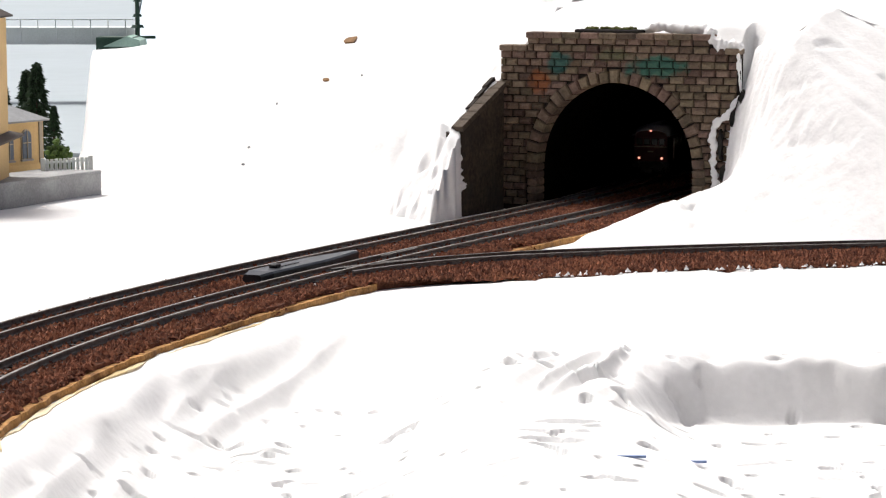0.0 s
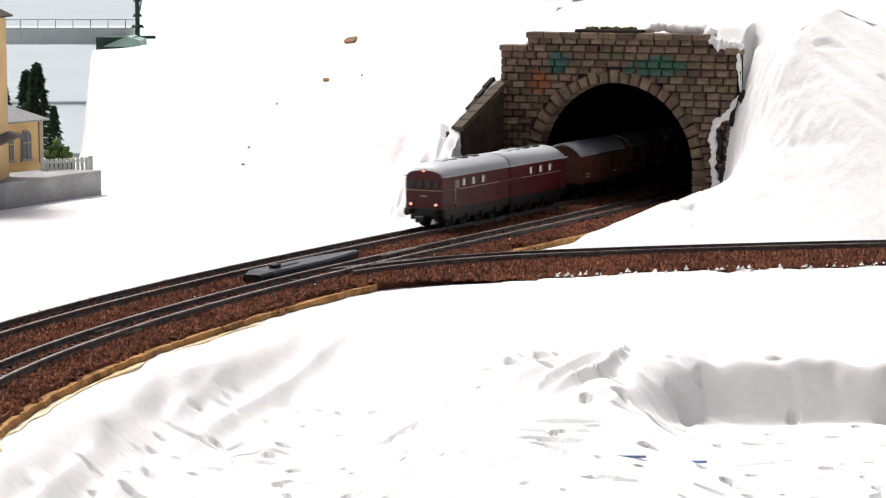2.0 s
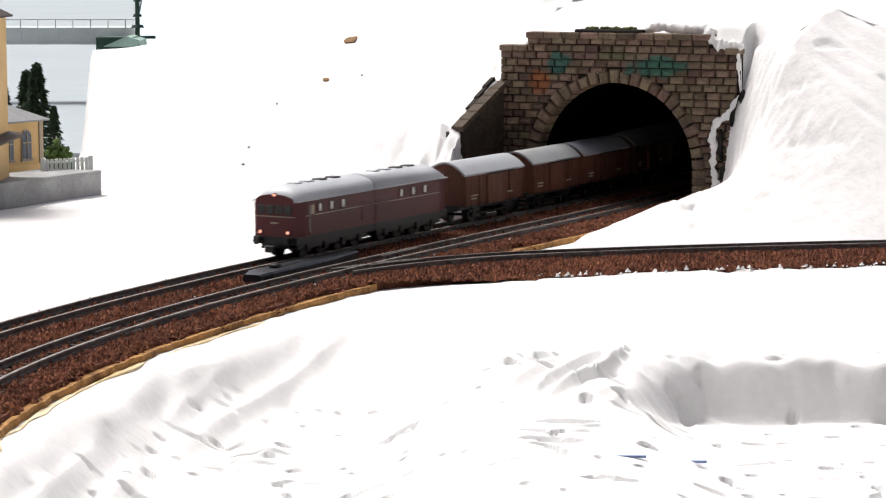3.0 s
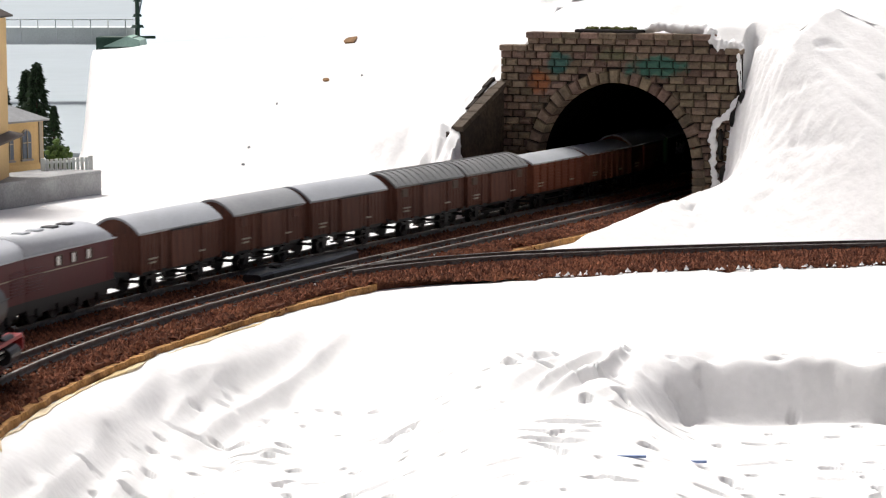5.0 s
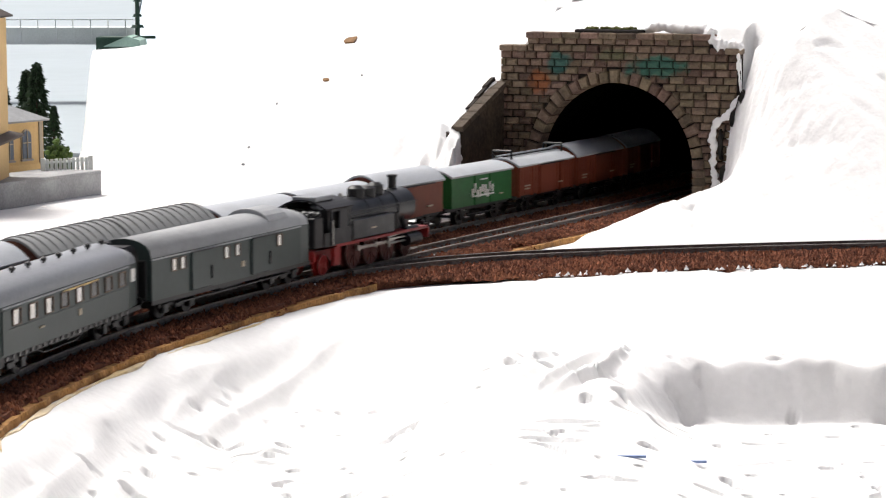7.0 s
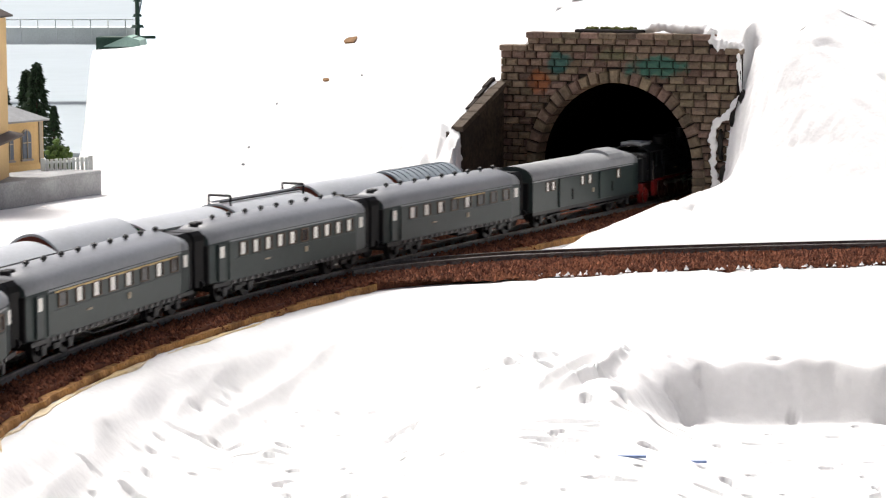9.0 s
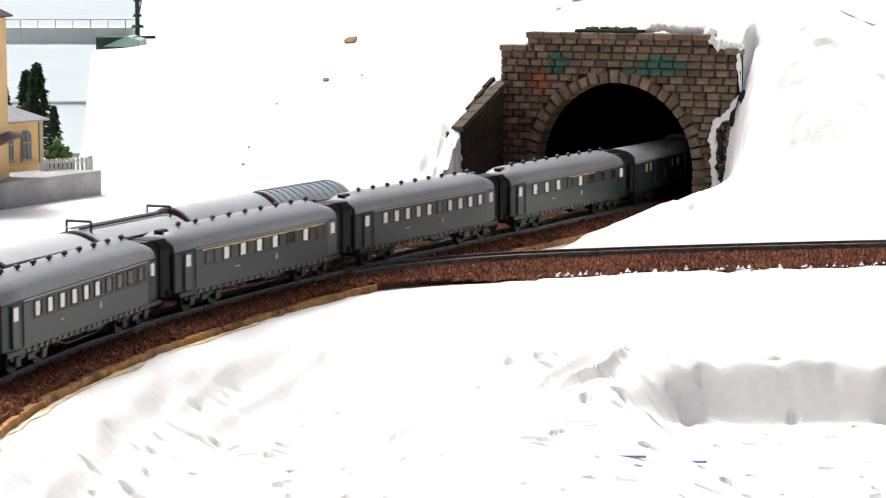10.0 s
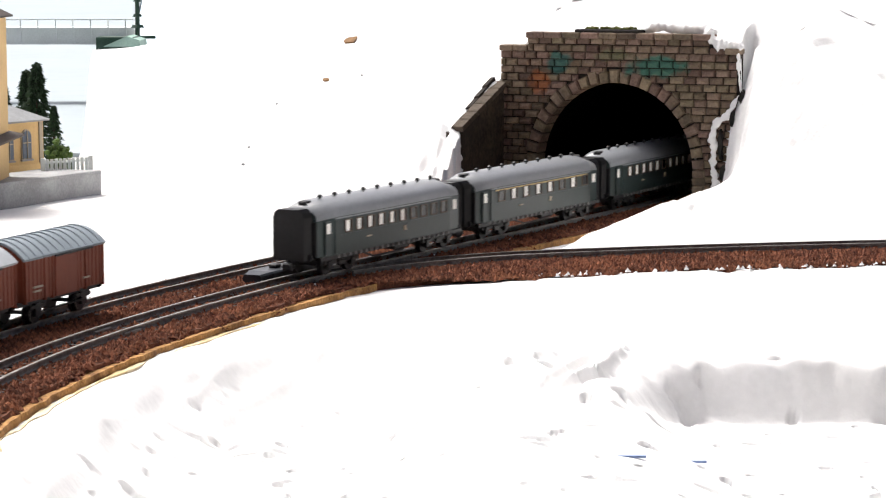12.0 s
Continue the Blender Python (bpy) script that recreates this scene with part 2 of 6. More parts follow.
def ground_z(x, y):
    """The plaster sheet round the tracks."""
    z = -0.0056 + 0.0008 * n3(x, y, 9, 1.0) + 0.0005 * n3(x, y, 45, 2.0)
    xc = np.interp(y, *NEAR_BY_Y)
    right = x - xc                                        # distance to the right of the near line
    if right > 0.018 and y < 0.83:
        w = S((right - 0.018) / 0.05) * S((0.83 - y) / 0.06)
        # a steep bank with a hollow below it on the right
        edge = 0.645 + 0.0022 * n3(x, 0, 14, 3.0) + 0.0009 * n3(x, y, 80, 3.5) + 0.0010 * n3(x, y, 210, 3.6)
        side = S((x - 0.036) / 0.034)
        drop = S((edge - y) / (0.009 + 0.05 * (1 - side)))
        rise = S((edge - 0.03 - y) / 0.10)
        z += w * (-0.0145 * drop * side + 0.0060 * rise * side * drop)
        # raised rim along the crest and fanned strokes at the hollow's end
        z += w * 0.0022 * S((y - edge + 0.004) / 0.006) * S((edge + 0.020 - y) / 0.008) * S((x - 0.040) / 0.01) * (0.6 + 0.8 * n3(x, y, 130, 3.8))
        z += w * 0.0017 * ridge(n3(x * 0.35 - y * 0.12, y + x * 0.30, 150, 3.9)) * S((x - 0.040) / 0.008) * S((0.082 - x) / 0.012) * S((y - 0.628) / 0.01) * S((0.672 - y) / 0.012)
        # the ground falls gently away from the cork on the left
        slump = S((0.76 - y) / 0.10) * S((0.02 - x) / 0.05)
        z -= 0.0175 * S((right - 0.0205) / 0.027) * slump
        z += slump * S((right - 0.022) / 0.01) * (0.0020 * ridge(n3(right * 1.2, y * 0.10, 75, 15.0)) + 0.0026 * n3(right, y * 0.16, 70, 15.5) + 0.0015 * n3(x, y * 0.25, 170, 16.0)) * S((0.095 - right) / 0.05)
        # finger ridges at the end of the bank
        z += w * 0.0048 * ridge(n3(x * 2.4 - y * 0.9, y * 0.35, 52, 6.5)) * S((y - 0.585) / 0.03) * S((0.675 - y) / 0.03) * S((x - 0.005) / 0.02) * S((0.06 - x) / 0.02)
        # trowel ridges and lumps
        z += w * ((0.0014 * n3(x + 3, y, 15, 4.0) + 0.0003 * ridge(n3(x * 0.7, y * 1.8, 55, 5.0)) + 0.0003 * n3(x, y, 120, 5.5)) * (1 - 0.75 * S((y - 0.66) / 0.05)))
        # chips, pits and short scraped steps
        front = S((0.69 - y) / 0.06)
        chips = n3(x, y * 0.8, 200, 7.5)
        z -= w * 0.0034 * S((chips - 0.49) / 0.06) * front
        scrape = n3(x * 0.35, y, 180, 11.5)
        z -= w * 0.0020 * S((scrape - 0.47) / 0.06) * front
        z += w * 0.0004 * n3(x * 0.6 + y * 0.5, y - x * 0.2, 200, 12.5) * front
    return z


def bank_z(a, b):
    """Plaster slope on the right of the portal; it meets the ground along the running line and the branch."""
    p = P0 + PT * a + PN * b
    x, y = p.x, p.y
    fwd = max(0.0, -b)
    edge = bank_edge(b)
    beyond = -(a - 0.0955) * 0.652 + (b + 0.124) * 0.758          # distance behind the branch line
    slope = -0.0045 + 0.42 * (a - edge) + 0.45 * max(0.0, a - 0.135)
    slope = min(slope, -0.0065 + 0.45 * beyond + 1.0 * max(0.0, beyond - 0.06) ** 1.3, 0.085 + 0.2 * max(0.0, b))
    lip = 0.0020 * S((a - edge) / 0.004)
    u = a - 0.30 * fwd - 0.0016 * n3(b * 40, a * 40, 9, 1.1)
    wide = 1.3 * fwd
    roll = 0.028 * S((u - 0.0985) / (0.004 + wide)) + 0.017 * S((u - 0.1005) / (0.012 + wide)) + 0.012 * S((u - 0.1085) / (0.006 + wide))
    roll *= max(0.0, 1.0 - 6.2 * fwd)
    strokes = 0.0008 * n3(x * 1.0 + y * 0.9, (y - x) * 0.13, 150, 6.0) + 0.0004 * ridge(n3(x * 1.0 + y * 0.8, (y - x) * 0.1, 70, 6.2))
    rough = 0.0014 * n3(x, y, 18, 7.0) + 0.0007 * n3(x, y, 75, 8.0) + strokes
    rough -= 0.0016 * S((n3(x + y * 0.9, (y - x) * 0.11, 170, 6.6) - 0.36) / 0.07) + 0.0012 * S((n3(x, y, 110, 6.8) - 0.46) / 0.05)
    z = max(slope, min(slope + roll, 0.0665 + 0.35 * max(0.0, a - 0.108)))
    return z + lip + rough * S((a - edge) / 0.02) * S(beyond / 0.02)


def bank_edge(b):
    return 0.0790 + 0.0016 * n3(b, 0.3, 70, 9.0) + 0.0085 * S((b + 0.03) / 0.03) + 0.006 * S((-0.06 - b) / 0.05)


def top_z(a, b):
    """Plaster over the tunnel, behind the portal."""
    x, y = (P0 + PT * a + PN * b).xy
    z = 0.0672 + 0.22 * max(0.0, b - 0.008) + 0.0030 * n3(x, y, 60, 8.0) * S((b - 0.004) / 0.01) + 0.004 * n3(x, y, 18, 7.0) * S(b / 0.03)
    z += 0.0055 * S((a - 0.040) / 0.02) * S((b - 0.005) / 0.010) * S((0.16 - a) / 0.05)
    if a > 0.1055:
        low = bank_z(a, min(b, 0.02))
        k = S((b - 0.0048) / 0.018)
        z = low * (1 - k) + max(z, low) * k
    return min(z, 0.125)


def left_z(a, b):
    """The broad slope left of the portal, with a lump of plaster hugging the wing wall."""
    x, y = (P0 + PT * a + PN * b).xy
    rough = 0.0010 * n3(x, y, 18, 7.0) + 0.0004 * n3(x, y, 80, 8.0)
    ramp = -0.0075 + 0.52 * (b + 0.050 - 0.045 * S((-0.10 - x) / 0.06))
    ramp = min(ramp, 0.0540 + 0.04 * (x + 0.19) + 0.6 * max(0.0, x + 0.09))
    near = -0.0035 - a
    lump = 0.0490 + (0.417 * b if b < 0 else 0.5 * b) - (0.42 + 1.1 * S((0.0 - b) / 0.035)) * max(0.0, near - 0.008)
    if b < -0.042:
        fold = 0.0045 * ridge(n3(a * 1.4 + b, b * 1.8 - a * 0.5, 75, 9.2)) + 0.0030 * ridge(n3(a, b, 190, 9.3))
        lump = min(lump, 0.0315 - 1.5 * (-0.042 - b) - 1.15 * near + fold)
    if lump > -0.004:
        rough += (0.0030 * n3(x, y, 85, 9.5) + 0.0018 * n3(x, y, 210, 9.9)) * S((lump - ramp) / 0.01)
    z = max(ramp, min(lump, 0.068 + 0.2 * max(0.0, b)))
    end = S((x + 0.1512 * y + 0.0035 * n3(x, y, 26, 4.4)) / 0.010)
    back = S((1.40 + 0.4 * max(0, x + 0.1) - y) / 0.03)
    return -0.010 + (z + 0.010 + rough * S((z + 0.006) / 0.012)) * end * back


def sheet(name, zfun, xs, ys, material, skip=None):
    bm = bmesh.new()
    rows = [[bm.verts.new((x, y, zfun(x, y))) for x in xs] for y in ys]
    for j in range(len(ys) - 1):
        for i in range(len(xs) - 1):
            q = (rows[j][i], rows[j][i + 1], rows[j + 1][i + 1], rows[j + 1][i])
            zs = [v.co.z for v in q]
            if skip and (max(zs) < skip or min(zs) < -0.029 and max(zs) - min(zs) > 0.03):
                continue
            bm.faces.new(q)
    loose = [v for v in bm.verts if not v.link_faces]
    bmesh.ops.delete(bm, geom=loose, context="VERTS")
    return link_mesh(name, bm, material, smooth=True)


def steps(*parts):
    out = []
    for a, b, n in parts:
        out += list(np.linspace(a, b, n, endpoint=False))
    return out + [parts[-1][1]]


ground = sheet("ground", ground_z, steps((-3, -0.4, 14), (-0.4, -0.13, 36), (-0.13, 0.135, 340), (0.135, 0.22, 40), (0.22, 0.5, 20), (0.5, 3, 12)),
               steps((-2, 0.45, 20), (0.45, 0.70, 340), (0.70, 0.84, 80), (0.84, 0.9, 20), (0.9, 1.3, 60), (1.3, 2.1, 12)), PLASTER)
tagged(ground, "white brushed plaster ground sheet of the model layout", "ground", kind="structure")


def in_tunnel(p):
    """Inside the vault behind the portal."""
    if ab(p.x, p.y)[1] < 0.012:
        return False
    off = (p.x - np.interp(p.y, *NEAR_BY_Y)) / np.interp(p.y, Y_GRID, LINE_N) + TRACK_GAP / 2
    return abs(off) < 0.046 and p.z < 0.0145 + math.sqrt(max(0.0, 0.044 ** 2 - off * off))


def portal_sheet(name, zfun, a_steps, b_steps, label, a_of_b=None, skirt=""):
    """A plaster sheet on the portal's own grid; skirt closes its sides downwards."""
    bm = bmesh.new()
    rows = []
    for b in b_steps:
        lo = a_of_b(b) if a_of_b else 0.0
        row = []
        for i, a in enumerate(a_steps):
            p = P0 + PT * (a + lo) + PN * b
            z = zfun(a + lo, b)
            if skirt == "right" and i == len(a_steps) - 1 or skirt == "left" and i == 0:
                z = -0.012
            row.append(bm.verts.new((p.x, p.y, z)))
        rows.append(row)
    for r0, r1 in zip(rows, rows[1:]):
        for i in range(len(a_steps) - 1):
            q = (r0[i], r0[i + 1], r1[i + 1], r1[i])
            if not any(in_tunnel(v.co) for v in q):
                bm.faces.new(q)
    bmesh.ops.delete(bm, geom=[v for v in bm.verts if not v.link_faces], context="VERTS")
    return tagged(link_mesh(name, bm, PLASTER, smooth=True), label, "hill", kind="structure")


portal_sheet("hill_1", left_z, steps((-0.30, -0.12, 60), (-0.12, -0.06, 40), (-0.06, -0.0040, 80)) + [-0.0032], steps((-0.11, -0.03, 110), (-0.03, 0.40, 95)),
             "white plaster hillside left of the tunnel portal", a_of_b=lambda b: 0.0022 * noise.noise((b * 170, 1.7, 0)) + (0.0030 + 0.0030 * noise.noise((b * 90, 4.2, 0))) * S((-0.040 - b) / 0.004), skirt="right")
portal_sheet("hill_2", bank_z, [-0.0006] + steps((0.0, 0.05, 50), (0.05, 0.16, 70), (0.16, 0.55, 40)), steps((-0.20, -0.05, 110), (-0.05, 0.0056, 56)),
             "white brushed plaster bank beside the branch line", a_of_b=bank_edge, skirt="left")
portal_sheet("hill_3", top_z, steps((-0.0042, 0.13, 120), (0.13, 0.75, 70)), steps((0.0048, 0.05, 40), (0.05, 0.85, 40)), "white plaster hilltop over the tunnel", a_of_b=lambda b: -0.55 * max(0.0, b - 0.06))

# two dark walls out of view, added to weaken the sky light from front and right
LIGHT_BLOCK = mat("light_block_dark", (0.075, 0.062, 0.05), 0.9, vary=0.05, scale=2, fine=12, bump=0.05)
tagged(link_mesh("light_block_south", box(-4, 3.2, -2.12, -2.04, -0.8, 1.9), LIGHT_BLOCK), "unseen dark wall added to block sky light from the front", "wall", kind="structure")
tagged(link_mesh("light_block_east", box(3.02, 3.10, -2.04, 2.04, -0.8, 1.9), LIGHT_BLOCK), "unseen dark wall added to block sky light from the right", "wall", kind="structure")
BOARD = mat("painted_board", (0.34, 0.385, 0.41), 0.85, vary=0.04, scale=4, fine=30, bump=0.02)
tagged(link_mesh("floor_board", loft([[(-6.0, 1.33, z), (-0.185, 1.33, z), (-1.10, 9.0, z), (-6.0, 9.0, z)] for z in (-0.02, -0.0035)]), BOARD), "pale blue-grey painted board behind the station", "board", kind="structure")
# back wall of the room, pale blue; it glows to stand for bright daylight
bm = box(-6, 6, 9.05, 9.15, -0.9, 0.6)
tagged(link_mesh("wall_north", bm, BACKDROP), "pale blue glowing backdrop wall behind the layout", "wall", kind="structure")


# ---- ballast and cork ----
def strip(name, line, s0, s1, o0, o1, z0, z1, material, label, wob=0.0, step=0.003, across=8, fall=None, freq=60):
    """A raised strip along a line, uneven at its borders."""
    bm = bmesh.new()
    n = int((s1 - s0) / step)
    rows = []
    for i in range(n + 1):
        s = s0 + (s1 - s0) * i / n
        x, y = on_line(line, s)
        xa, ya = on_line(line, s - 0.002)
        xb, yb = on_line(line, s + 0.002)
        d = math.hypot(xb - xa, yb - ya)
        nx, ny = (yb - ya) / d, -(xb - xa) / d
        wa, wb = wob * noise.noise((s * freq, o0 * 90, 1)), wob * noise.noise((s * freq, o1 * 90, 2))
        row = []
        if fall:
            wb -= (o1 - 0.0115) * max(0.0, min(1.0, (0.105 - s) / 0.085))
        offs = [o0 + wa] + list(np.linspace(o0 + wa + 0.0005, o1 + wb - 0.0005, across)) + [o1 + wb]
        for k, o in enumerate(offs):
            z = z0 if k in (0, len(offs) - 1) else z1 + wob * 0.12 * noise.noise((s * 300, o * 400, 3)) - (0.13 * max(0.0, o - fall) if fall else 0)
            row.append(bm.verts.new((x + nx * o, y + ny * o, z)))
        rows.append(row)
    for a, b in zip(rows, rows[1:]):
        for i in range(len(a) - 1):
            bm.faces.new((a[i], b[i], b[i + 1], a[i + 1]))
    return tagged(link_mesh(name, bm, material, smooth=False), label, name.replace("_", " "), kind="structure")


strip("cork_bed", NEAR, -1.8, 1.2, -0.043, 0.0190, -0.0085, -0.0037, CORK, "tan cork underlay strip with a rough cut edge", wob=0.0009, step=0.0016, freq=170)
strip("glue_smear", NEAR, -0.34, -0.13, 0.0185, 0.0210, -0.0095, -0.0053, GLUE, "yellowed glue smear along the cork on white plaster", wob=0.0022, step=0.002, freq=60)
strip("ballast_bed", NEAR, -1.8, 1.2, -0.0395, 0.0165, -0.0045, -0.0026, BALLAST, "brown granular ballast under the running lines", wob=0.0020, across=26)
strip("branch_cork", BRANCH, 0.09, 0.70, -0.009, 0.014, -0.0085, -0.0040, CORK, "tan cork underlay of the branch line", wob=0.001)
strip("branch_ballast", BRANCH, 0.02, 0.70, -0.009, 0.0265, -0.0068, -0.0029, BALLAST, "brown granular ballast under the branch line", wob=0.0034, across=18, fall=0.011, freq=90)


def grains(name, line, s0, s1, o0, o1, z, count, seed, label, spill=0.0035, fall=None, size=(0.00045, 0.00100), paint=None):
    """Loose crushed grains, too many to count; some spill over the right border."""
    rnd = random.Random(seed)
    verts, faces = [], []
    octa = ((1, 0, 0), (0, 1, 0), (-1, 0, 0), (0, -1, 0), (0, 0, 1))
    for i in range(count):
        s, o = rnd.uniform(s0, s1), rnd.uniform(o0, o1 + spill)
        if min(abs(o), abs(o + TRACK_GAP) if line is NEAR else 1) < 0.0053 and rnd.random() < 0.45:
            continue
        if fall and o > 0.0115 + (o1 + spill - 0.0115) * min(1.0, max(0.0, (s - 0.02) / 0.085)):
            continue
        zz = z + rnd.uniform(-0.0006, 0.0004)
        if o > o1 - 0.001:
            reach = (o - o1 + 0.001) / (spill + 0.001)
            if reach > 0.55 + 0.9 * noise.noise((s * 120, 0.5, seed)) + rnd.uniform(-0.1, 0.1):
                continue
            zz -= reach * (0.0010 if fall else 0.0024)
        if fall:
            zz -= 0.13 * max(0.0, min(o, o1) - fall)
        x, y = on_line(line, s)
        xb, yb = on_line(line, s + 0.002)
        d = math.hypot(xb - x, yb - y)
        nx, ny = (yb - y) / d, -(xb - x) / d
        cx, cy, r, a = x + nx * o, y + ny * o, rnd.uniform(*size), rnd.uniform(0, 6.3)
        k = len(verts)
        ca, sa = math.cos(a), math.sin(a)
        for px, py, pz in octa:
            j = rnd.uniform(0.7, 1.3) * r
            verts.append((cx + (px * ca - py * sa) * j, cy + (px * sa + py * ca) * j, zz + pz * j))
        for p in range(4):
            faces.append((k + p, k + (p + 1) % 4, k + 4))
    me = bpy.data.meshes.new(name)
    me.from_pydata(verts, [], faces)
    me.materials.append(paint or BALLAST)
    return tagged(new(name, me), label, name.split("_")[0] + " grains", kind="stuff")


grains("ballast_grains", NEAR, -0.36, 0.36, -0.0400, 0.0160, -0.0023, 60000, 11, "crushed brown ballast grains between and beside the rails", spill=0.0026, size=(0.0005, 0.0011))
grains("branch_ballast_grains", BRANCH, 0.03, 0.46, -0.0095, 0.0255, -0.0026, 42000, 12, "crushed brown ballast grains along the branch line", spill=0.0075, fall=0.011, size=(0.0005, 0.0012))
grains("plaster_crumbs", BRANCH, 0.10, 0.40, 0.0262, 0.0330, -0.0048, 150, 13, "white plaster crumbs along the ballast border", spill=0.0, size=(0.0003, 0.0013), paint=PLASTER)
grains("plaster_specks", NEAR, -0.30, 0.22, -0.0400, 0.0100, -0.0018, 26, 14, "white plaster specks on the ballast", spill=0.0, size=(0.0003, 0.0007), paint=PLASTER)

# ---- tunnel portal ----
ARCH_C, ARCH_R, SPRING = 0.0513, 0.0358, 0.0145
RING = 0.0052
TOP, SHOULDER, WALL_L, WALL_R = 0.0712, 0.0655, -0.0022, 0.1065
STEP_L, STEP_R = 0.0105, 0.0942
portal = tagged(new("tunnel_portal"), "brown stone-block tunnel portal with arch and faded graffiti", "tunnel portal")
portal.matrix_world = PORTAL


def arch_points(r, n=28):
    return [(ARCH_C - r, -0.012)] + [(ARCH_C - r * math.cos(math.pi * i / n), SPRING + r * math.sin(math.pi * i / n)) for i in range(n + 1)] + [(ARCH_C + r, -0.012)]


def portal_wall():
    """Backing slab with the opening cut through it."""
    bm = bmesh.new()
    inner = arch_points(ARCH_R + 0.0015)
    n = len(inner)
    outer = []
    for i, (a, z) in enumerate(inner):
        if i == 0:
            outer.append((WALL_L, z))
        elif i == n - 1:
            outer.append((WALL_R, z))
        else:
            d = Vector((a - ARCH_C, z - SPRING + 0.02)).normalized()
            k = 10.0
            if d.x < 0:
                k = min(k, (WALL_L - ARCH_C) / d.x)
            if d.x > 0:
                k = min(k, (WALL_R - ARCH_C) / d.x)
            if d.y > 0:
                k = min(k, (SHOULDER - 0.001 - SPRING + 0.02) / d.y)
            outer.append((ARCH_C + d.x * k, SPRING - 0.02 + d.y * k))
    for b0, flip in ((0.0008, False), (0.006, True)):
        vi = [bm.verts.new((a, b0, z)) for a, z in inner]
        vo = [bm.verts.new((a, b0, z)) for a, z in outer]
        for i in range(n - 1):
            q = (vi[i], vi[i + 1], vo[i + 1], vo[i])
            bm.faces.new(q if not flip else q[::-1])
    box(STEP_L, STEP_R, 0.0008, 0.006, SHOULDER - 0.003, TOP - 0.0005, bm=bm)
    box(WALL_L, WALL_R, 0.0012, 0.0058, SHOULDER - 0.004, SHOULDER - 0.0012, bm=bm)
    return bm


part("backing", portal_wall(), JOINT_GAP, portal, "dark recessed mortar")


def block_mesh(w, h, d, rnd, r=0.00042):
    """A rough-faced stone: its front bulges a little."""
    bm = bmesh.new()
    j = lambda k: rnd.uniform(-k, k)
    back = [bm.verts.new(p) for p in ((0, 0.0012, 0), (w, 0.0012, 0), (w, 0.0012, h), (0, 0.0012, h))]
    mid = [bm.verts.new(p) for p in ((0, -d * 0.4, 0), (w, -d * 0.4, 0), (w, -d * 0.4, h), (0, -d * 0.4, h))]
    front = [bm.verts.new((p[0] + j(r * .6), -d + j(d * 0.25), p[1] + j(r * .6))) for p in ((r * 1.6, r * 1.5), (w - r * 1.6, r * 1.5), (w - r * 1.6, h - r * 1.5), (r * 1.6, h - r * 1.5))]
    c = bm.verts.new((w / 2 + j(w * .1), -d * 1.25, h / 2 + j(h * .1)))
    for a, b in ((back, mid), (mid, front)):
        for i in range(4):
            bm.faces.new((a[i], a[(i + 1) % 4], b[(i + 1) % 4], b[i]))
    for i in range(4):
        bm.faces.new((front[i], front[(i + 1) % 4], c))
    return bm


def spot(a, z):
    return tuple(PORTAL @ Vector((a, -0.001, z)))


paint_spots(STONE, [(spot(0.0255, 0.0580), 0.0062, 0.0056, (0.035, 0.115, 0.10), 0.85), (spot(0.0705, 0.0570), 0.0135, 0.0052, (0.035, 0.125, 0.095), 0.85),
                    (spot(0.0165, 0.0500), 0.0050, 0.0058, (0.28, 0.095, 0.035), 0.8), (spot(0.0500, 0.0620), 0.0090, 0.0030, (0.10, 0.12, 0.06), 0.5)])


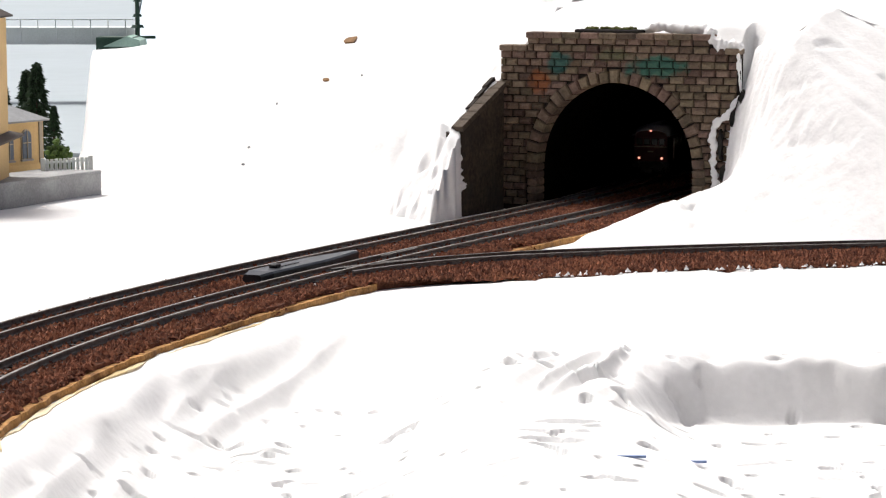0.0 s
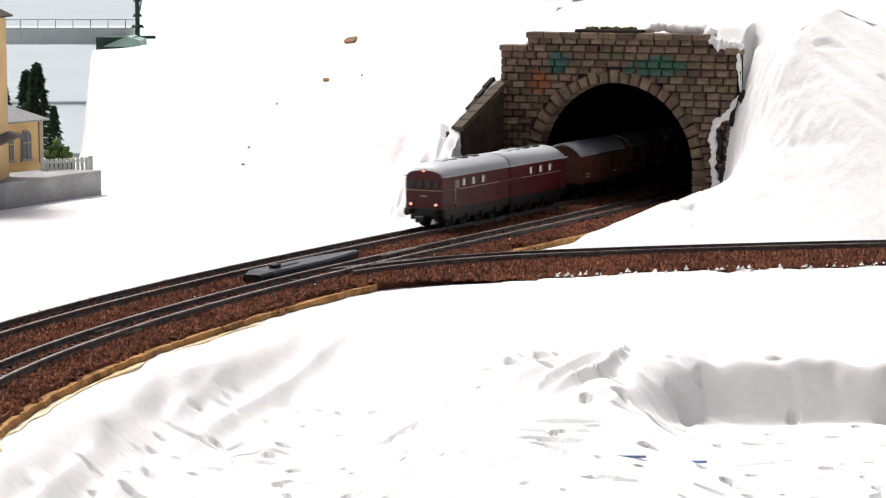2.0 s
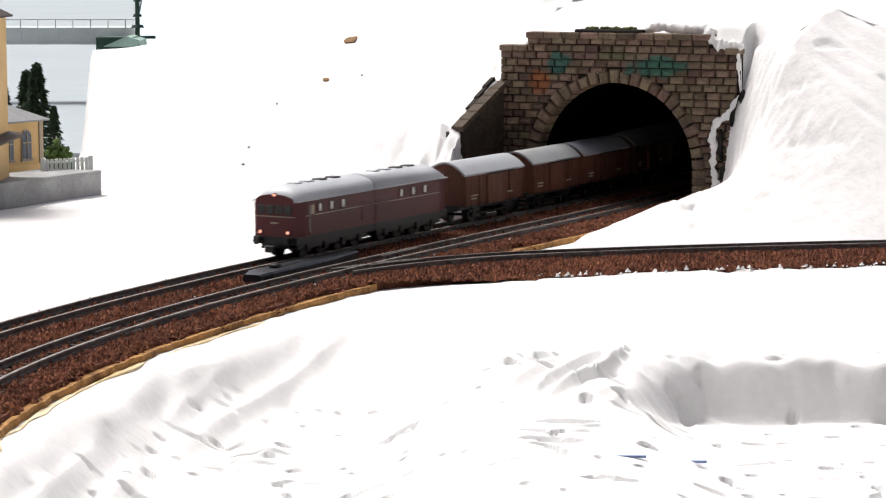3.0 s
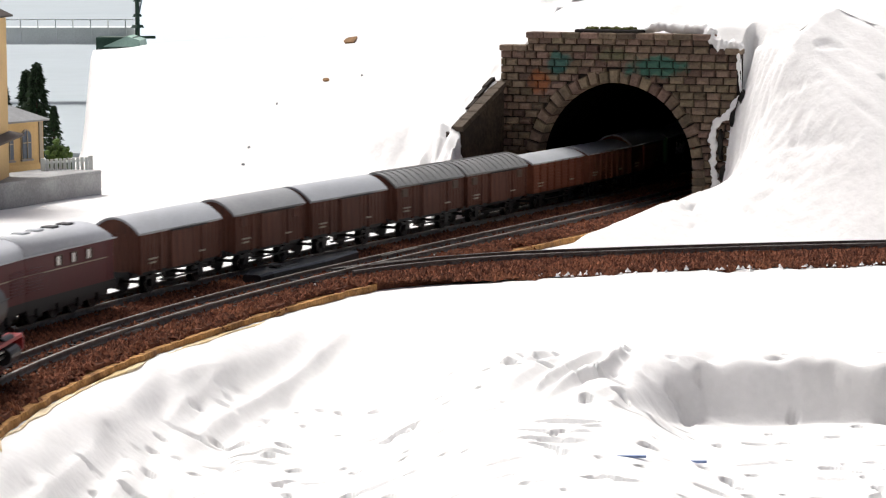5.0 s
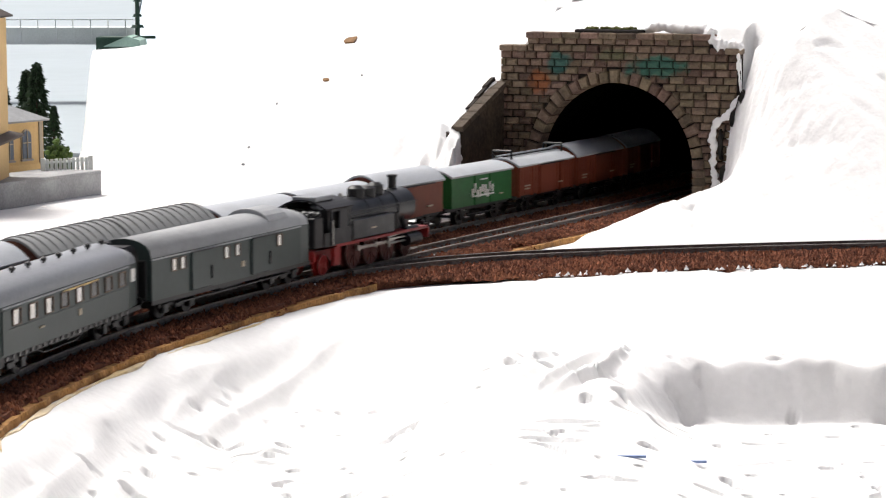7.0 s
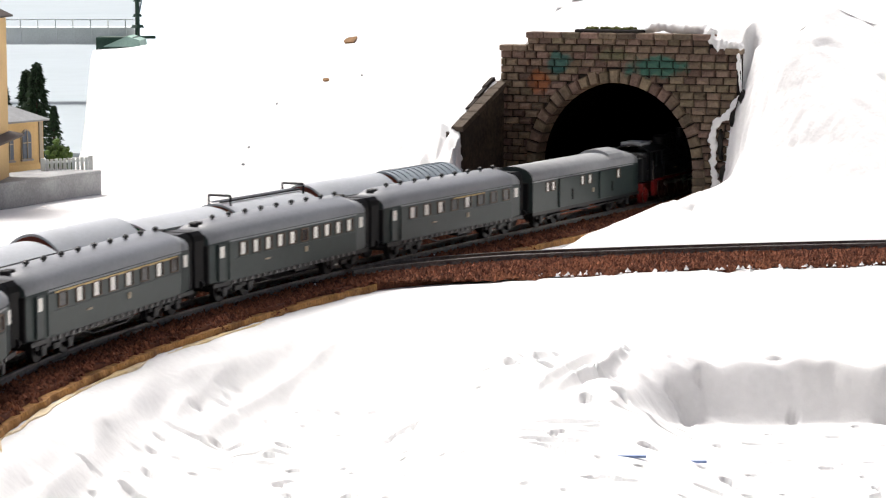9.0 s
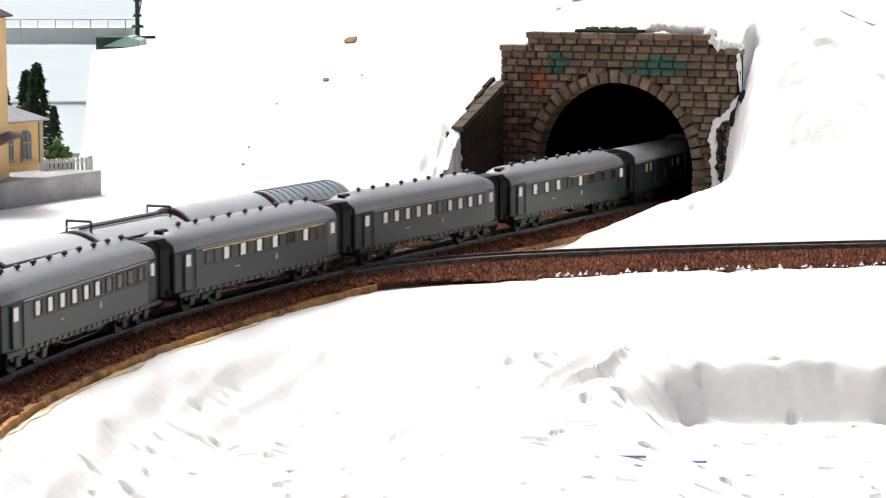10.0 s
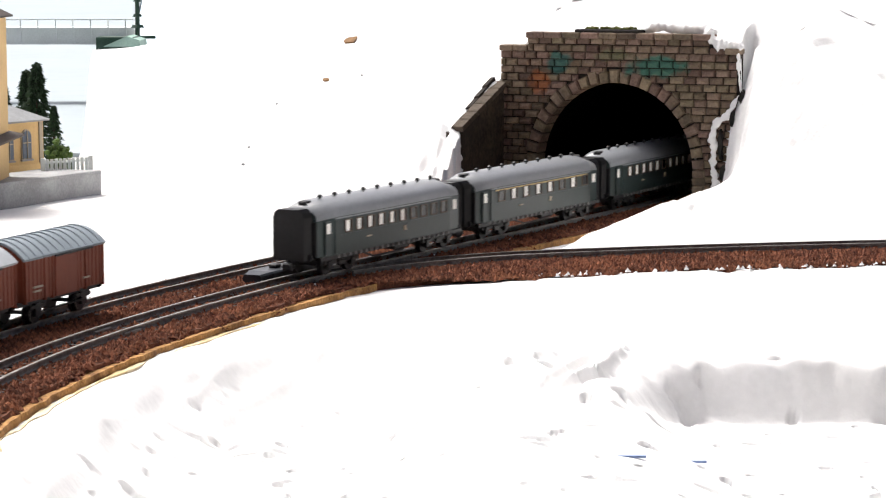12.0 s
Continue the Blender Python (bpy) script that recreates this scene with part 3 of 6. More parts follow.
def portal_blocks():
    rnd = random.Random(5)
    rows = 21
    row_h = (SHOULDER - 0.0022 + 0.0035) / rows
    shapes = {}
    top_rows = 2

    def put(a0, a1, z0, h, paint):
        w = a1 - a0 - 0.0007
        key = (round(w * 5000), round(h * 5000), rnd.randrange(3), paint.name)
        if key not in shapes:
            ob = part("stone", block_mesh(w, h - 0.0004, 0.0012, rnd), paint, portal)
            shapes[key] = ob
            ob.matrix_basis = Matrix.Translation((a0, 0, z0))
        else:
            same("stone", shapes[key], portal, Matrix.Translation((a0, 0, z0)))

    for r in range(rows + top_rows):
        z0 = -0.0035 + r * row_h
        if r >= rows:
            left, right = STEP_L, STEP_R
        else:
            left, right = WALL_L, WALL_R
        zm = z0 + row_h / 2
        hole = None
        ro = ARCH_R + RING
        if zm < SPRING:
            hole = (ARCH_C - ro, ARCH_C + ro)
        elif zm < SPRING + ro:
            k = math.sqrt(max(0, ro * ro - (zm - SPRING) ** 2))
            hole = (ARCH_C - k, ARCH_C + k)
        spans = [(left, right)] if hole is None else [(left, hole[0]), (hole[1], right)]
        for sp, (u0, u1) in enumerate(spans):
            unit = 0.0060
            a = u0 - (unit / 2 if r % 2 else 0)
            a_end = u1
            while a < a_end - 0.0003:
                w = unit * rnd.uniform(0.92, 1.08)
                c0, c1 = max(a, u0), min(a + w, a_end)
                if a_end - c1 < 0.0016:
                    c1 = a_end
                if c1 - c0 > 0.0009:
                    put(c0, c1, z0, row_h, STONE)
                a += w
                if c1 == a_end:
                    break
    # coping stones
    for a0, a1, z in ((WALL_L - 0.0008, STEP_L, SHOULDER - 0.0024), (STEP_R, WALL_R + 0.0008, SHOULDER - 0.0024), (STEP_L - 0.0008, STEP_R + 0.0008, TOP - 0.0024)):
        n = max(1, round((a1 - a0) / 0.0085))
        for i in range(n):
            b0, b1 = a0 + (a1 - a0) * i / n, a0 + (a1 - a0) * (i + 1) / n
            ob = part("coping_stone", box(b0 + 0.0002, b1 - 0.0002, -0.0016, 0.0062, z, z + 0.0026, 0.0004), STONE, portal)
    # arch ring
    n = 25
    for i in range(n):
        f0, f1 = math.pi * i / n, math.pi * (i + 1) / n
        g = 0.0045 / (ARCH_R + RING) * 0.08
        r0, r1 = ARCH_R, ARCH_R + RING * rnd.uniform(0.85, 1.18)
        ring = []
        for b, k in ((0.007, 0.0), (-0.0010, 0.0), (-0.0018, 0.0006)):
            ring.append([(ARCH_C - rr * math.cos(ff), b, SPRING + rr * math.sin(ff)) for rr, ff in
                         ((r0 + k, f0 + g + k * 20), (r0 + k, f1 - g - k * 20), (r1 - k, f1 - g - k * 20), (r1 - k, f0 + g + k * 20))])
        part("arch_stone", loft(ring), STONE, portal)
    for side in (-1, 1):
        for i in range(6):
            z1 = SPRING - i * 0.0033
            wid = RING * rnd.uniform(0.85, 1.2)
            a0, a1 = (ARCH_C - ARCH_R - wid, ARCH_C - ARCH_R) if side < 0 else (ARCH_C + ARCH_R, ARCH_C + ARCH_R + wid)
            part("arch_stone", box(a0, a1, -0.0017, 0.007, z1 - 0.0031, z1, 0.0005), STONE, portal)


# wing wall, left of the portal, running forward beside the line
def wing_wall():
    wing = tagged(new("wing_wall"), "dark weathered stone wing wall with sloping coping", "retaining wall")
    wing.matrix_world = PORTAL
    bm = bmesh.new()
    prof = [(-0.001, -0.008), (-0.001, 0.0475), (-0.043, 0.030), (-0.043, -0.008)]
    bm = loft([[(-0.0075, b, z) for b, z in prof], [(-0.0005, b, z) for b, z in prof]])
    part("wall", bm, WING, wing)
    for i in range(6):
        f0, f1 = i / 6, (i + 1) / 6 - 0.015
        p, q = Vector((0, -0.0005 - 0.0435 * f0, 0.0475 - 0.0175 * f0)), Vector((0, -0.0005 - 0.0435 * f1, 0.0475 - 0.0175 * f1))
        ring = [[(a, v.y, v.z + dz) for a, dz in ((-0.0050, 0.0003), (0.0008, 0.0003), (0.0004, 0.0024), (-0.0046, 0.0024))] for v in (p, q)]
        part("coping_stone", loft(ring), COPING, wing)
    # dark strips laid in where the gap behind the coping is in shade
    for i in range(3):
        p, q = Vector((0, -0.0005 - 0.0080 * i, 0.0485 - 0.0033 * i)), Vector((0, -0.0084 - 0.0080 * i, 0.0452 - 0.0033 * i))
        ring = [[(a, v.y, v.z + dz) for a, dz in ((-0.0078, 0.0), (-0.0045, 0.0), (-0.0052, 0.0032 - 0.0009 * i), (-0.0074, 0.0027 - 0.0009 * i))] for v in (p, q)]
        part("dark_gap", loft(ring), JOINT_GAP, wing, "dark strip for the shaded gap behind the coping")


wing_wall()


# tunnel lining: the vault goes on behind the portal along the lines, its shade put into the colour
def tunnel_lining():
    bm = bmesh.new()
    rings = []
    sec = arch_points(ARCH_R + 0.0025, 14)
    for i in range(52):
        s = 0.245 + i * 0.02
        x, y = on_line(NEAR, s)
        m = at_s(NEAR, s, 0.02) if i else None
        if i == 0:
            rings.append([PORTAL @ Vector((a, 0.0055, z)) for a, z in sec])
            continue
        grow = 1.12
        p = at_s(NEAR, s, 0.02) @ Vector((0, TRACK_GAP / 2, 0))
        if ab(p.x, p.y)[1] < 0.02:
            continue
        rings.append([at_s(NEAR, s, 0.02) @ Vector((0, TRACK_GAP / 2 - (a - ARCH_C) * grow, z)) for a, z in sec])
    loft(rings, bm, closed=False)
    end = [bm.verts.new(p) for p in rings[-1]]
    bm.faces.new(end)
    return tagged(link_mesh("tunnel_lining", bm, TUNNEL_SHADE), "inner lining of the tunnel, near-black to hold its shade", "tunnel", kind="structure")


tunnel_lining()


# ---- rolling stock ----
WAGON_BROWN = mat("wagon_brown", (0.110, 0.043, 0.027), 0.6, vary=0.38, scale=280, fine=900, bump=0.1, stain=(0.045, 0.022, 0.017), stain_amount=0.7, stain_scale=240, streak=(1, 1, 0.12))
WAGON_ORANGE = mat("wagon_red_brown", (0.165, 0.042, 0.022), 0.5, vary=0.15, scale=90, bump=0.08, stain=(0.12, 0.04, 0.025), stain_amount=0.4, stain_scale=90, streak=(1, 1, 0.35))
WAGON_SLAT = mat("wagon_slat_brown", (0.17, 0.062, 0.036), 0.55, vary=0.2, scale=120, bump=0.1)
WAGON_GREEN = mat("wagon_green", (0.012, 0.10, 0.022), 0.45, vary=0.15, scale=60, bump=0.05)
ROOF_WHITE = mat("roof_pale_grey", (0.40, 0.42, 0.445), 0.5, vary=0.08, scale=50, bump=0.06, stain=(0.30, 0.31, 0.32), stain_amount=0.4, stain_scale=60)
ROOF_GREY = mat("roof_grey", (0.30, 0.31, 0.32), 0.55, vary=0.1, scale=60, bump=0.06, stain=(0.2, 0.2, 0.21), stain_amount=0.4, stain_scale=70)
ROOF_RIB = mat("roof_ribbed_grey", (0.235, 0.24, 0.24), 0.55, vary=0.12, scale=60, bump=0.06)
ROOF_BLUE = mat("roof_blue_grey", (0.25, 0.29, 0.32), 0.5, vary=0.1, scale=60, bump=0.05)
COACH_GREEN = mat("coach_bottle_green", (0.024, 0.035, 0.034), 0.38, vary=0.12, scale=60, fine=500, bump=0.05)
COACH_ROOF = mat("coach_roof_grey", (0.215, 0.225, 0.240), 0.36, vary=0.12, scale=40, bump=0.05)
DIESEL_RED = mat("diesel_crimson", (0.078, 0.011, 0.013), 0.42, vary=0.12, scale=50, bump=0.03)
DIESEL_ROOF = mat("diesel_roof_grey", (0.46, 0.48, 0.51), 0.38, vary=0.10, scale=50, bump=0.04)
BLACK = mat("loco_black", (0.010, 0.010, 0.011), 0.42, vary=0.25, scale=120, bump=0.05)
STEAM_GREY = mat("loco_satin_black", (0.013, 0.0145, 0.017), 0.34, vary=0.35, scale=160, bump=0.06, stain=(0.05, 0.05, 0.05), stain_amount=0.5, stain_scale=150)
WHEEL_RED = mat("oily_red", (0.07, 0.014, 0.011), 0.5, vary=0.4, scale=200, bump=0.06, stain=(0.02, 0.014, 0.012), stain_amount=0.7, stain_scale=160)
CHASSIS_RED = mat("chassis_red", (0.20, 0.014, 0.014), 0.45, vary=0.2, scale=120, bump=0.05)
STEEL = mat("bright_steel", (0.34, 0.33, 0.31), 0.36, metal=0.9, vary=0.15)
CREAM = mat("cream_line", (0.34, 0.285, 0.21), 0.5, vary=0.05)
YELLOW = mat("class_stripe_yellow", (0.52, 0.37, 0.16), 0.5, vary=0.05)
WHITE = mat("white_marking", (0.78, 0.78, 0.76), 0.6, vary=0.05)
WINDOW_FRAME = mat("window_frame", (0.10, 0.066, 0.045), 0.5, vary=0.15)
PALE_PANE = mat("pale_pane", (0.78, 0.76, 0.72), 0.7, vary=0.06)
DARK_GLASS = mat("dark_glass", (0.010, 0.009, 0.009), 0.22, vary=0.1, bump=0.0, spec=0.25)
LAMP = mat("headlamp_glow", (1.0, 0.36, 0.25), 0.3, vary=0.0, bump=0.0, emit=1.2)


def roof_outline(half, eave, ridge, n=10, thick=0.0007, power=1.0):
    top = []
    for i in range(n + 1):
        f = -1 + 2 * i / n
        top.append((f * half, eave + (ridge - eave) * (1 - abs(f) ** (2 * power))))
    return top + [(y * 0.97, z - thick) for y, z in reversed(top)]


TURNING = []         # wheelset, x on its thing, radius, train table


def wheelset(parent, x, r=0.0030, spokes=False, mat_=None, table=None):
    axle = part("wheelset", rod((0, -0.0052, 0), (0, 0.0052, 0), 0.0006, 6), BLACK, parent)
    axle.matrix_basis = pose(x, 0, r)
    TURNING.append((axle, x, r, table))
    for sgn in (-1, 1):
        bm = rod((0, sgn * 0.0040, 0), (0, sgn * 0.0058, 0), r, 18)
        rod((0, sgn * 0.0036, 0), (0, sgn * 0.0041, 0), r + 0.0006, 18, bm=bm)
        part("wheel", bm, mat_ or BLACK, axle)
        bm = rod((0, sgn * 0.0057, 0), (0, sgn * 0.0060, 0), r * 1.0, 18)
        bmesh.ops.delete(bm, geom=[f for f in bm.faces if len(f.verts) > 4], context="FACES")
        part("tyre", bm, STEEL, axle, "worn steel tyre")
        if spokes:
            first = None
            for k in range(10):
                m = Matrix.Rotation(k * math.pi / 5, 4, "Y")
                if first is None:
                    first = part("spoke", box(-0.00022, 0.00022, sgn * 0.0058 - 0.0002, sgn * 0.0058 + 0.0003, 0.0006, r * 0.85), mat_ or BLACK, axle)
                else:
                    same("spoke", first, axle, m)
    return axle


def coupler(parent, x, sgn):
    bm = box(min(x, x + sgn * 0.0030), max(x, x + sgn * 0.0030), -0.0011, 0.0011, 0.0030, 0.0040, 0.0002)
    box(min(x + sgn * 0.0026, x + sgn * 0.0040), max(x + sgn * 0.0026, x + sgn * 0.0040), -0.0019, 0.0019, 0.0026, 0.0050, 0.0003, bm=bm)
    part("coupler", bm, BLACK, parent, "black hook coupler")


def buffers(parent, x, sgn, z=0.0066, gap=0.0055):
    for y in (-gap, gap):
        bm = rod((x, y, z), (x + sgn * 0.0022, y, z), 0.0006, 8)
        rod((x + sgn * 0.0020, y, z), (x + sgn * 0.0027, y, z), 0.0013, 12, bm=bm)
        part("buffer", bm, BLACK, parent)


def wagon(kind, length, label):
    """A covered goods wagon, 1:160; its middle over the rails is the origin."""
    h, w = length / 2, 0.0083
    t = tagged(new("covered_wagon"), label, "goods wagon", "goods train")
    z0, eave = 0.0072, 0.0198
    ridge = {"flat": 0.0222, "slat": 0.0224, "green": 0.0222, "loops": 0.0226}.get(kind, 0.0243)
    body_mat = {"green": WAGON_GREEN, "orange": WAGON_ORANGE, "last": WAGON_ORANGE, "slat": WAGON_SLAT, "flat": WAGON_BROWN, "loops": WAGON_ORANGE, "pale": WAGON_ORANGE}.get(kind, WAGON_BROWN)
    # shell, its ends rising into the roof's curve
    out = roof_outline(w, eave, ridge - 0.0008, 10)[:11]
    bm = extrude_profile([(w, z0)] + out[::-1] + [(-w, z0)], -h, h)
    part("body", bm, body_mat, t)
    # boards
    bm = bmesh.new()
    if kind == "slat":
        slat = post = None
        for k in range(9):
            for y in (-1, 1):
                m = Matrix.Translation((0, y * w, 0.0080 + k * 0.0013))
                if slat is None:
                    slat = part("slat", box(-h + 0.001, h - 0.001, -0.0003, 0.0003, 0, 0.0008), body_mat, t)
                    slat.matrix_basis = m
                else:
                    same("slat", slat, t, m)
        n = 7
        for k in range(n + 1):
            x = -h + 0.0006 + (length - 0.0012) * k / n
            for y in (-1, 1):
                m = Matrix.Translation((x, y * w, 0))
                if post is None:
                    post = part("side_post", box(-0.0005, 0.0005, -0.0007, 0.0007, z0, eave - 0.0004), body_mat, t)
                    post.matrix_basis = m
                else:
                    same("side_post", post, t, m)
    elif kind in ("green", "orange"):
        for x in (-0.0065, 0.0065):
            for y in (-1, 1):
                box(x - 0.0003, x + 0.0003, y * w - 0.0004, y * w + 0.0004, z0, eave - 0.0005, bm=bm)
        part("door_posts", bm, body_mat, t)
    else:
        n = 20
        bw = length / n - 0.0004
        board = None
        for k in range(n):
            x0 = -h + length * (k + 0.5) / n
            for y in (-1, 1):
                m = Matrix.Translation((x0, y * w, 0))
                if board is None:
                    board = part("board", box(-bw / 2, bw / 2, -0.00025, 0.00025, z0 + 0.0003, eave - 0.0006), body_mat, t)
                    board.matrix_basis = m
                else:
                    same("board", board, t, m)
        for k in range(9):
            for x in (-h, h):
                same("board", board, t, Matrix.Translation((x, -w + 2 * w * (k + 0.5) / 9, 0)) @ Matrix.Rotation(math.pi / 2, 4, "Z") @ Matrix.Diagonal((0.8, 1, 1, 1)))
        post = None
        for x in (-h + 0.0004, -h * 0.52, -0.0075, 0.0075, h * 0.52, h - 0.0004):
            for y in (-1, 1):
                m = Matrix.Translation((x, y * w, 0))
                if post is None:
                    post = part("side_post", box(-0.00035, 0.00035, -0.0006, 0.0006, z0 - 0.0004, eave - 0.0006), body_mat, t)
                    post.matrix_basis = m
                else:
                    same("side_post", post, t, m)
    # sliding doors and vents
    for y in (-1, 1):
        if kind not in ("slat", "green"):
            part("sliding_door", box(-0.0066, 0.0066, y * (w + 0.0005) - 0.0004, y * (w + 0.0005) + 0.0004, z0 - 0.0002, eave - 0.0014, 0.0002), body_mat, t)
            part("door_rail", box(-0.0066, 0.0160, y * (w + 0.0008) - 0.0002, y * (w + 0.0008) + 0.0002, eave - 0.0013, eave - 0.0008), BLACK, t)
        if kind in ("ribbed", "arch"):
            for x in (-h * 0.76, h * 0.76):
                part("vent_flap", box(x - 0.0022, x + 0.0022, y * (w + 0.0003) - 0.0003, y * (w + 0.0003) + 0.0003, eave - 0.0046, eave - 0.0016, 0.0002), WINDOW_FRAME if kind == "ribbed" else body_mat, t)
        bars = [(-h * 0.80, 0.0108, 0.005), (-h * 0.80, 0.0096, 0.004), (h * 0.45, 0.0100, 0.0036)] if kind not in ("green",) else [(h * 0.55, 0.0098, 0.003)]
        for x, z, ln in bars:
            part("marking", box(x, x + ln, y * (w + 0.0004) - 0.0003, y * (w + 0.0004) + 0.0003, z, z + 0.0005), CREAM, t, "small illegible marking")
        if kind == "green":
            bm = bmesh.new()
            for i in range(9):
                x = -0.0090 + i * 0.0021
                zc = 0.0120 + 0.0012 * math.sin(i * 1.9)
                box(x, x + 0.0012, y * w - 0.0004, y * w + 0.0004, zc - 0.0012, zc + 0.0017 + 0.0009 * (i % 2), bm=bm)
            box(-0.0085, 0.0095, y * w - 0.0004, y * w + 0.0004, 0.0104, 0.0110, bm=bm)
            box(-0.002, 0.004, y * w - 0.0004, y * w + 0.0004, 0.0166, 0.0171, bm=bm)
            part("white_emblem", bm, WHITE, t, "white painted trade mark shape")
    # roof
    rm = {"ribbed": ROOF_RIB, "last": ROOF_BLUE, "arch": ROOF_GREY}.get(kind, ROOF_WHITE)
    roof = part("roof", extrude_profile(roof_outline(w + 0.0008, eave - 0.0003, ridge, 14), -h - 0.0008, h + 0.0008), rm, t, "", True)
    roof.data.set_sharp_from_angle(angle=radians(40))
    if kind in ("ribbed", "last"):
        first = None
        n = 11
        for k in range(n):
            x = -h + length * (k + 0.5) / n
            if first is None:
                first = part("roof_rib", extrude_profile(roof_outline(w + 0.0009, eave - 0.0002, ridge + 0.0004, 12), -0.0004, 0.0004), rm, t)
                first.matrix_basis = Matrix.Translation((x, 0, 0))
            else:
                same("roof_rib", first, t, Matrix.Translation((x, 0, 0)))
    if kind == "loops":
        for x in (-h + 0.002, h - 0.002):
            pts = [(x, -0.0042, 0.0205), (x, -0.0042, 0.0252), (x, 0.0042, 0.0252), (x, 0.0042, 0.0205)]
            bm = bmesh.new()
            for p, q in zip(pts, pts[1:]):
                rod(p, q, 0.00045, 6, bm=bm)
            part("roof_loop", bm, BLACK, t, "black wire loop")
        for y in (-0.0016, 0.0016):
            part("roof_walk", box(-h, h, y - 0.0004, y + 0.0004, ridge + 0.0002, ridge + 0.0008), BLACK if y < 0 else rm, t)
    # underframe
    bm = box(-h, h, -0.0062, 0.0062, 0.0056, 0.0073)
    for x in (-length * 0.29, length * 0.29):
        for y in (-1, 1):
            box(x - 0.0016, x + 0.0016, y * 0.0068 - 0.0005, y * 0.0068 + 0.0005, 0.0022, 0.0060, bm=bm)
            box(x - 0.0045, x + 0.0045, y * 0.0068 - 0.0003, y * 0.0068 + 0.0003, 0.0045, 0.0054, bm=bm)
    part("underframe", bm, BLACK, t)
    for y in (-1, 1):
        part("footboard", box(-0.012, 0.012, y * 0.0080 - 0.0006, y * 0.0080 + 0.0006, 0.0036, 0.0040), BLACK, t)
    for x in (-length * 0.29, length * 0.29):
        wheelset(t, x)
    for sgn in (-1, 1):
        coupler(t, sgn * h, sgn)
        buffers(t, sgn * h, sgn)
    return t


def window(parent, x, y, z0, z1, wide, state):
    """A framed opening in a car side with its pane set back."""
    s = 1 if y > 0 else -1
    f = 0.0003
    bm = bmesh.new()
    for a0, a1, b0, b1 in ((x - wide / 2, x - wide / 2 + f, z0, z1), (x + wide / 2 - f, x + wide / 2, z0, z1), (x - wide / 2, x + wide / 2, z0, z0 + f), (x - wide / 2, x + wide / 2, z1 - f, z1)):
        box(a0, a1, min(y - s * 0.0002, y + s * 0.00035), max(y - s * 0.0002, y + s * 0.00035), b0, b1, bm=bm)
    win = part("window", bm, WINDOW_FRAME, parent)
    part("pane", box(x - wide / 2 + f, x + wide / 2 - f, min(y, y + s * 0.00012), max(y, y + s * 0.00012), z0 + f, z1 - f), DARK_GLASS, win, "dark window pane")
    # a pale panel covers about 60 % of the pane's width
    if state == "pale":
        reach = wide * 0.60
        part("pane_pale_part", box(x - wide / 2 + f, x - wide / 2 + f + reach, min(y, y + s * 0.00026), max(y, y + s * 0.00026), z0 + f, z1 - f), PALE_PANE, win, "pale part of the window pane")
    return win


def bogie(parent, x, base=0.0155):
    b = tagged(part("bogie", box(x - base / 2 - 0.003, x + base / 2 + 0.003, -0.0048, 0.0048, 0.0038, 0.0050), BLACK, parent), "black two-axle bogie")
    for y in (-1, 1):
        bm = box(x - base / 2 - 0.0035, x + base / 2 + 0.0035, y * 0.0068 - 0.0004, y * 0.0068 + 0.0004, 0.0034, 0.0048, 0.0002)
        for k in (-1, 1):
            box(x + k * base / 2 - 0.0014, x + k * base / 2 + 0.0014, y * 0.0071 - 0.0007, y * 0.0071 + 0.0007, 0.0018, 0.0046, 0.0002, bm=bm)
        box(x - 0.0022, x + 0.0022, y * 0.0072 - 0.0006, y * 0.0072 + 0.0006, 0.0026, 0.0044, 0.0002, bm=bm)
        part("side_frame", bm, BLACK, b)
    for k in (-1, 1):
        bm = rod((0, -0.0052, 0), (0, 0.0052, 0), 0.0007, 8)
        for y in (-1, 1):
            rod((0, y * 0.0040, 0), (0, y * 0.0058, 0), 0.0034, 16, bm=bm)
            rod((0, y * 0.0056, 0), (0, y * 0.0061, 0), 0.0014, 8, bm=bm)
        axle = part("wheelset", bm, BLACK, b)
        axle.matrix_basis = pose(x + k * base / 2, 0, 0.0034)
        TURNING.append((axle, x + k * base / 2, 0.0034, "express"))


def coach_section(half, z0, eave, ridge):
    side = [(half, z0), (half, eave - 0.0008), (half * 0.985, eave)]
    arc = []
    for i in range(1, 10):
        a = math.pi * i / 10
        arc.append((half * 0.985 * math.cos(a), eave + (ridge - eave) * math.sin(a) ** 0.8))
    return side + arc + [(-y, z) for y, z in reversed(side)]


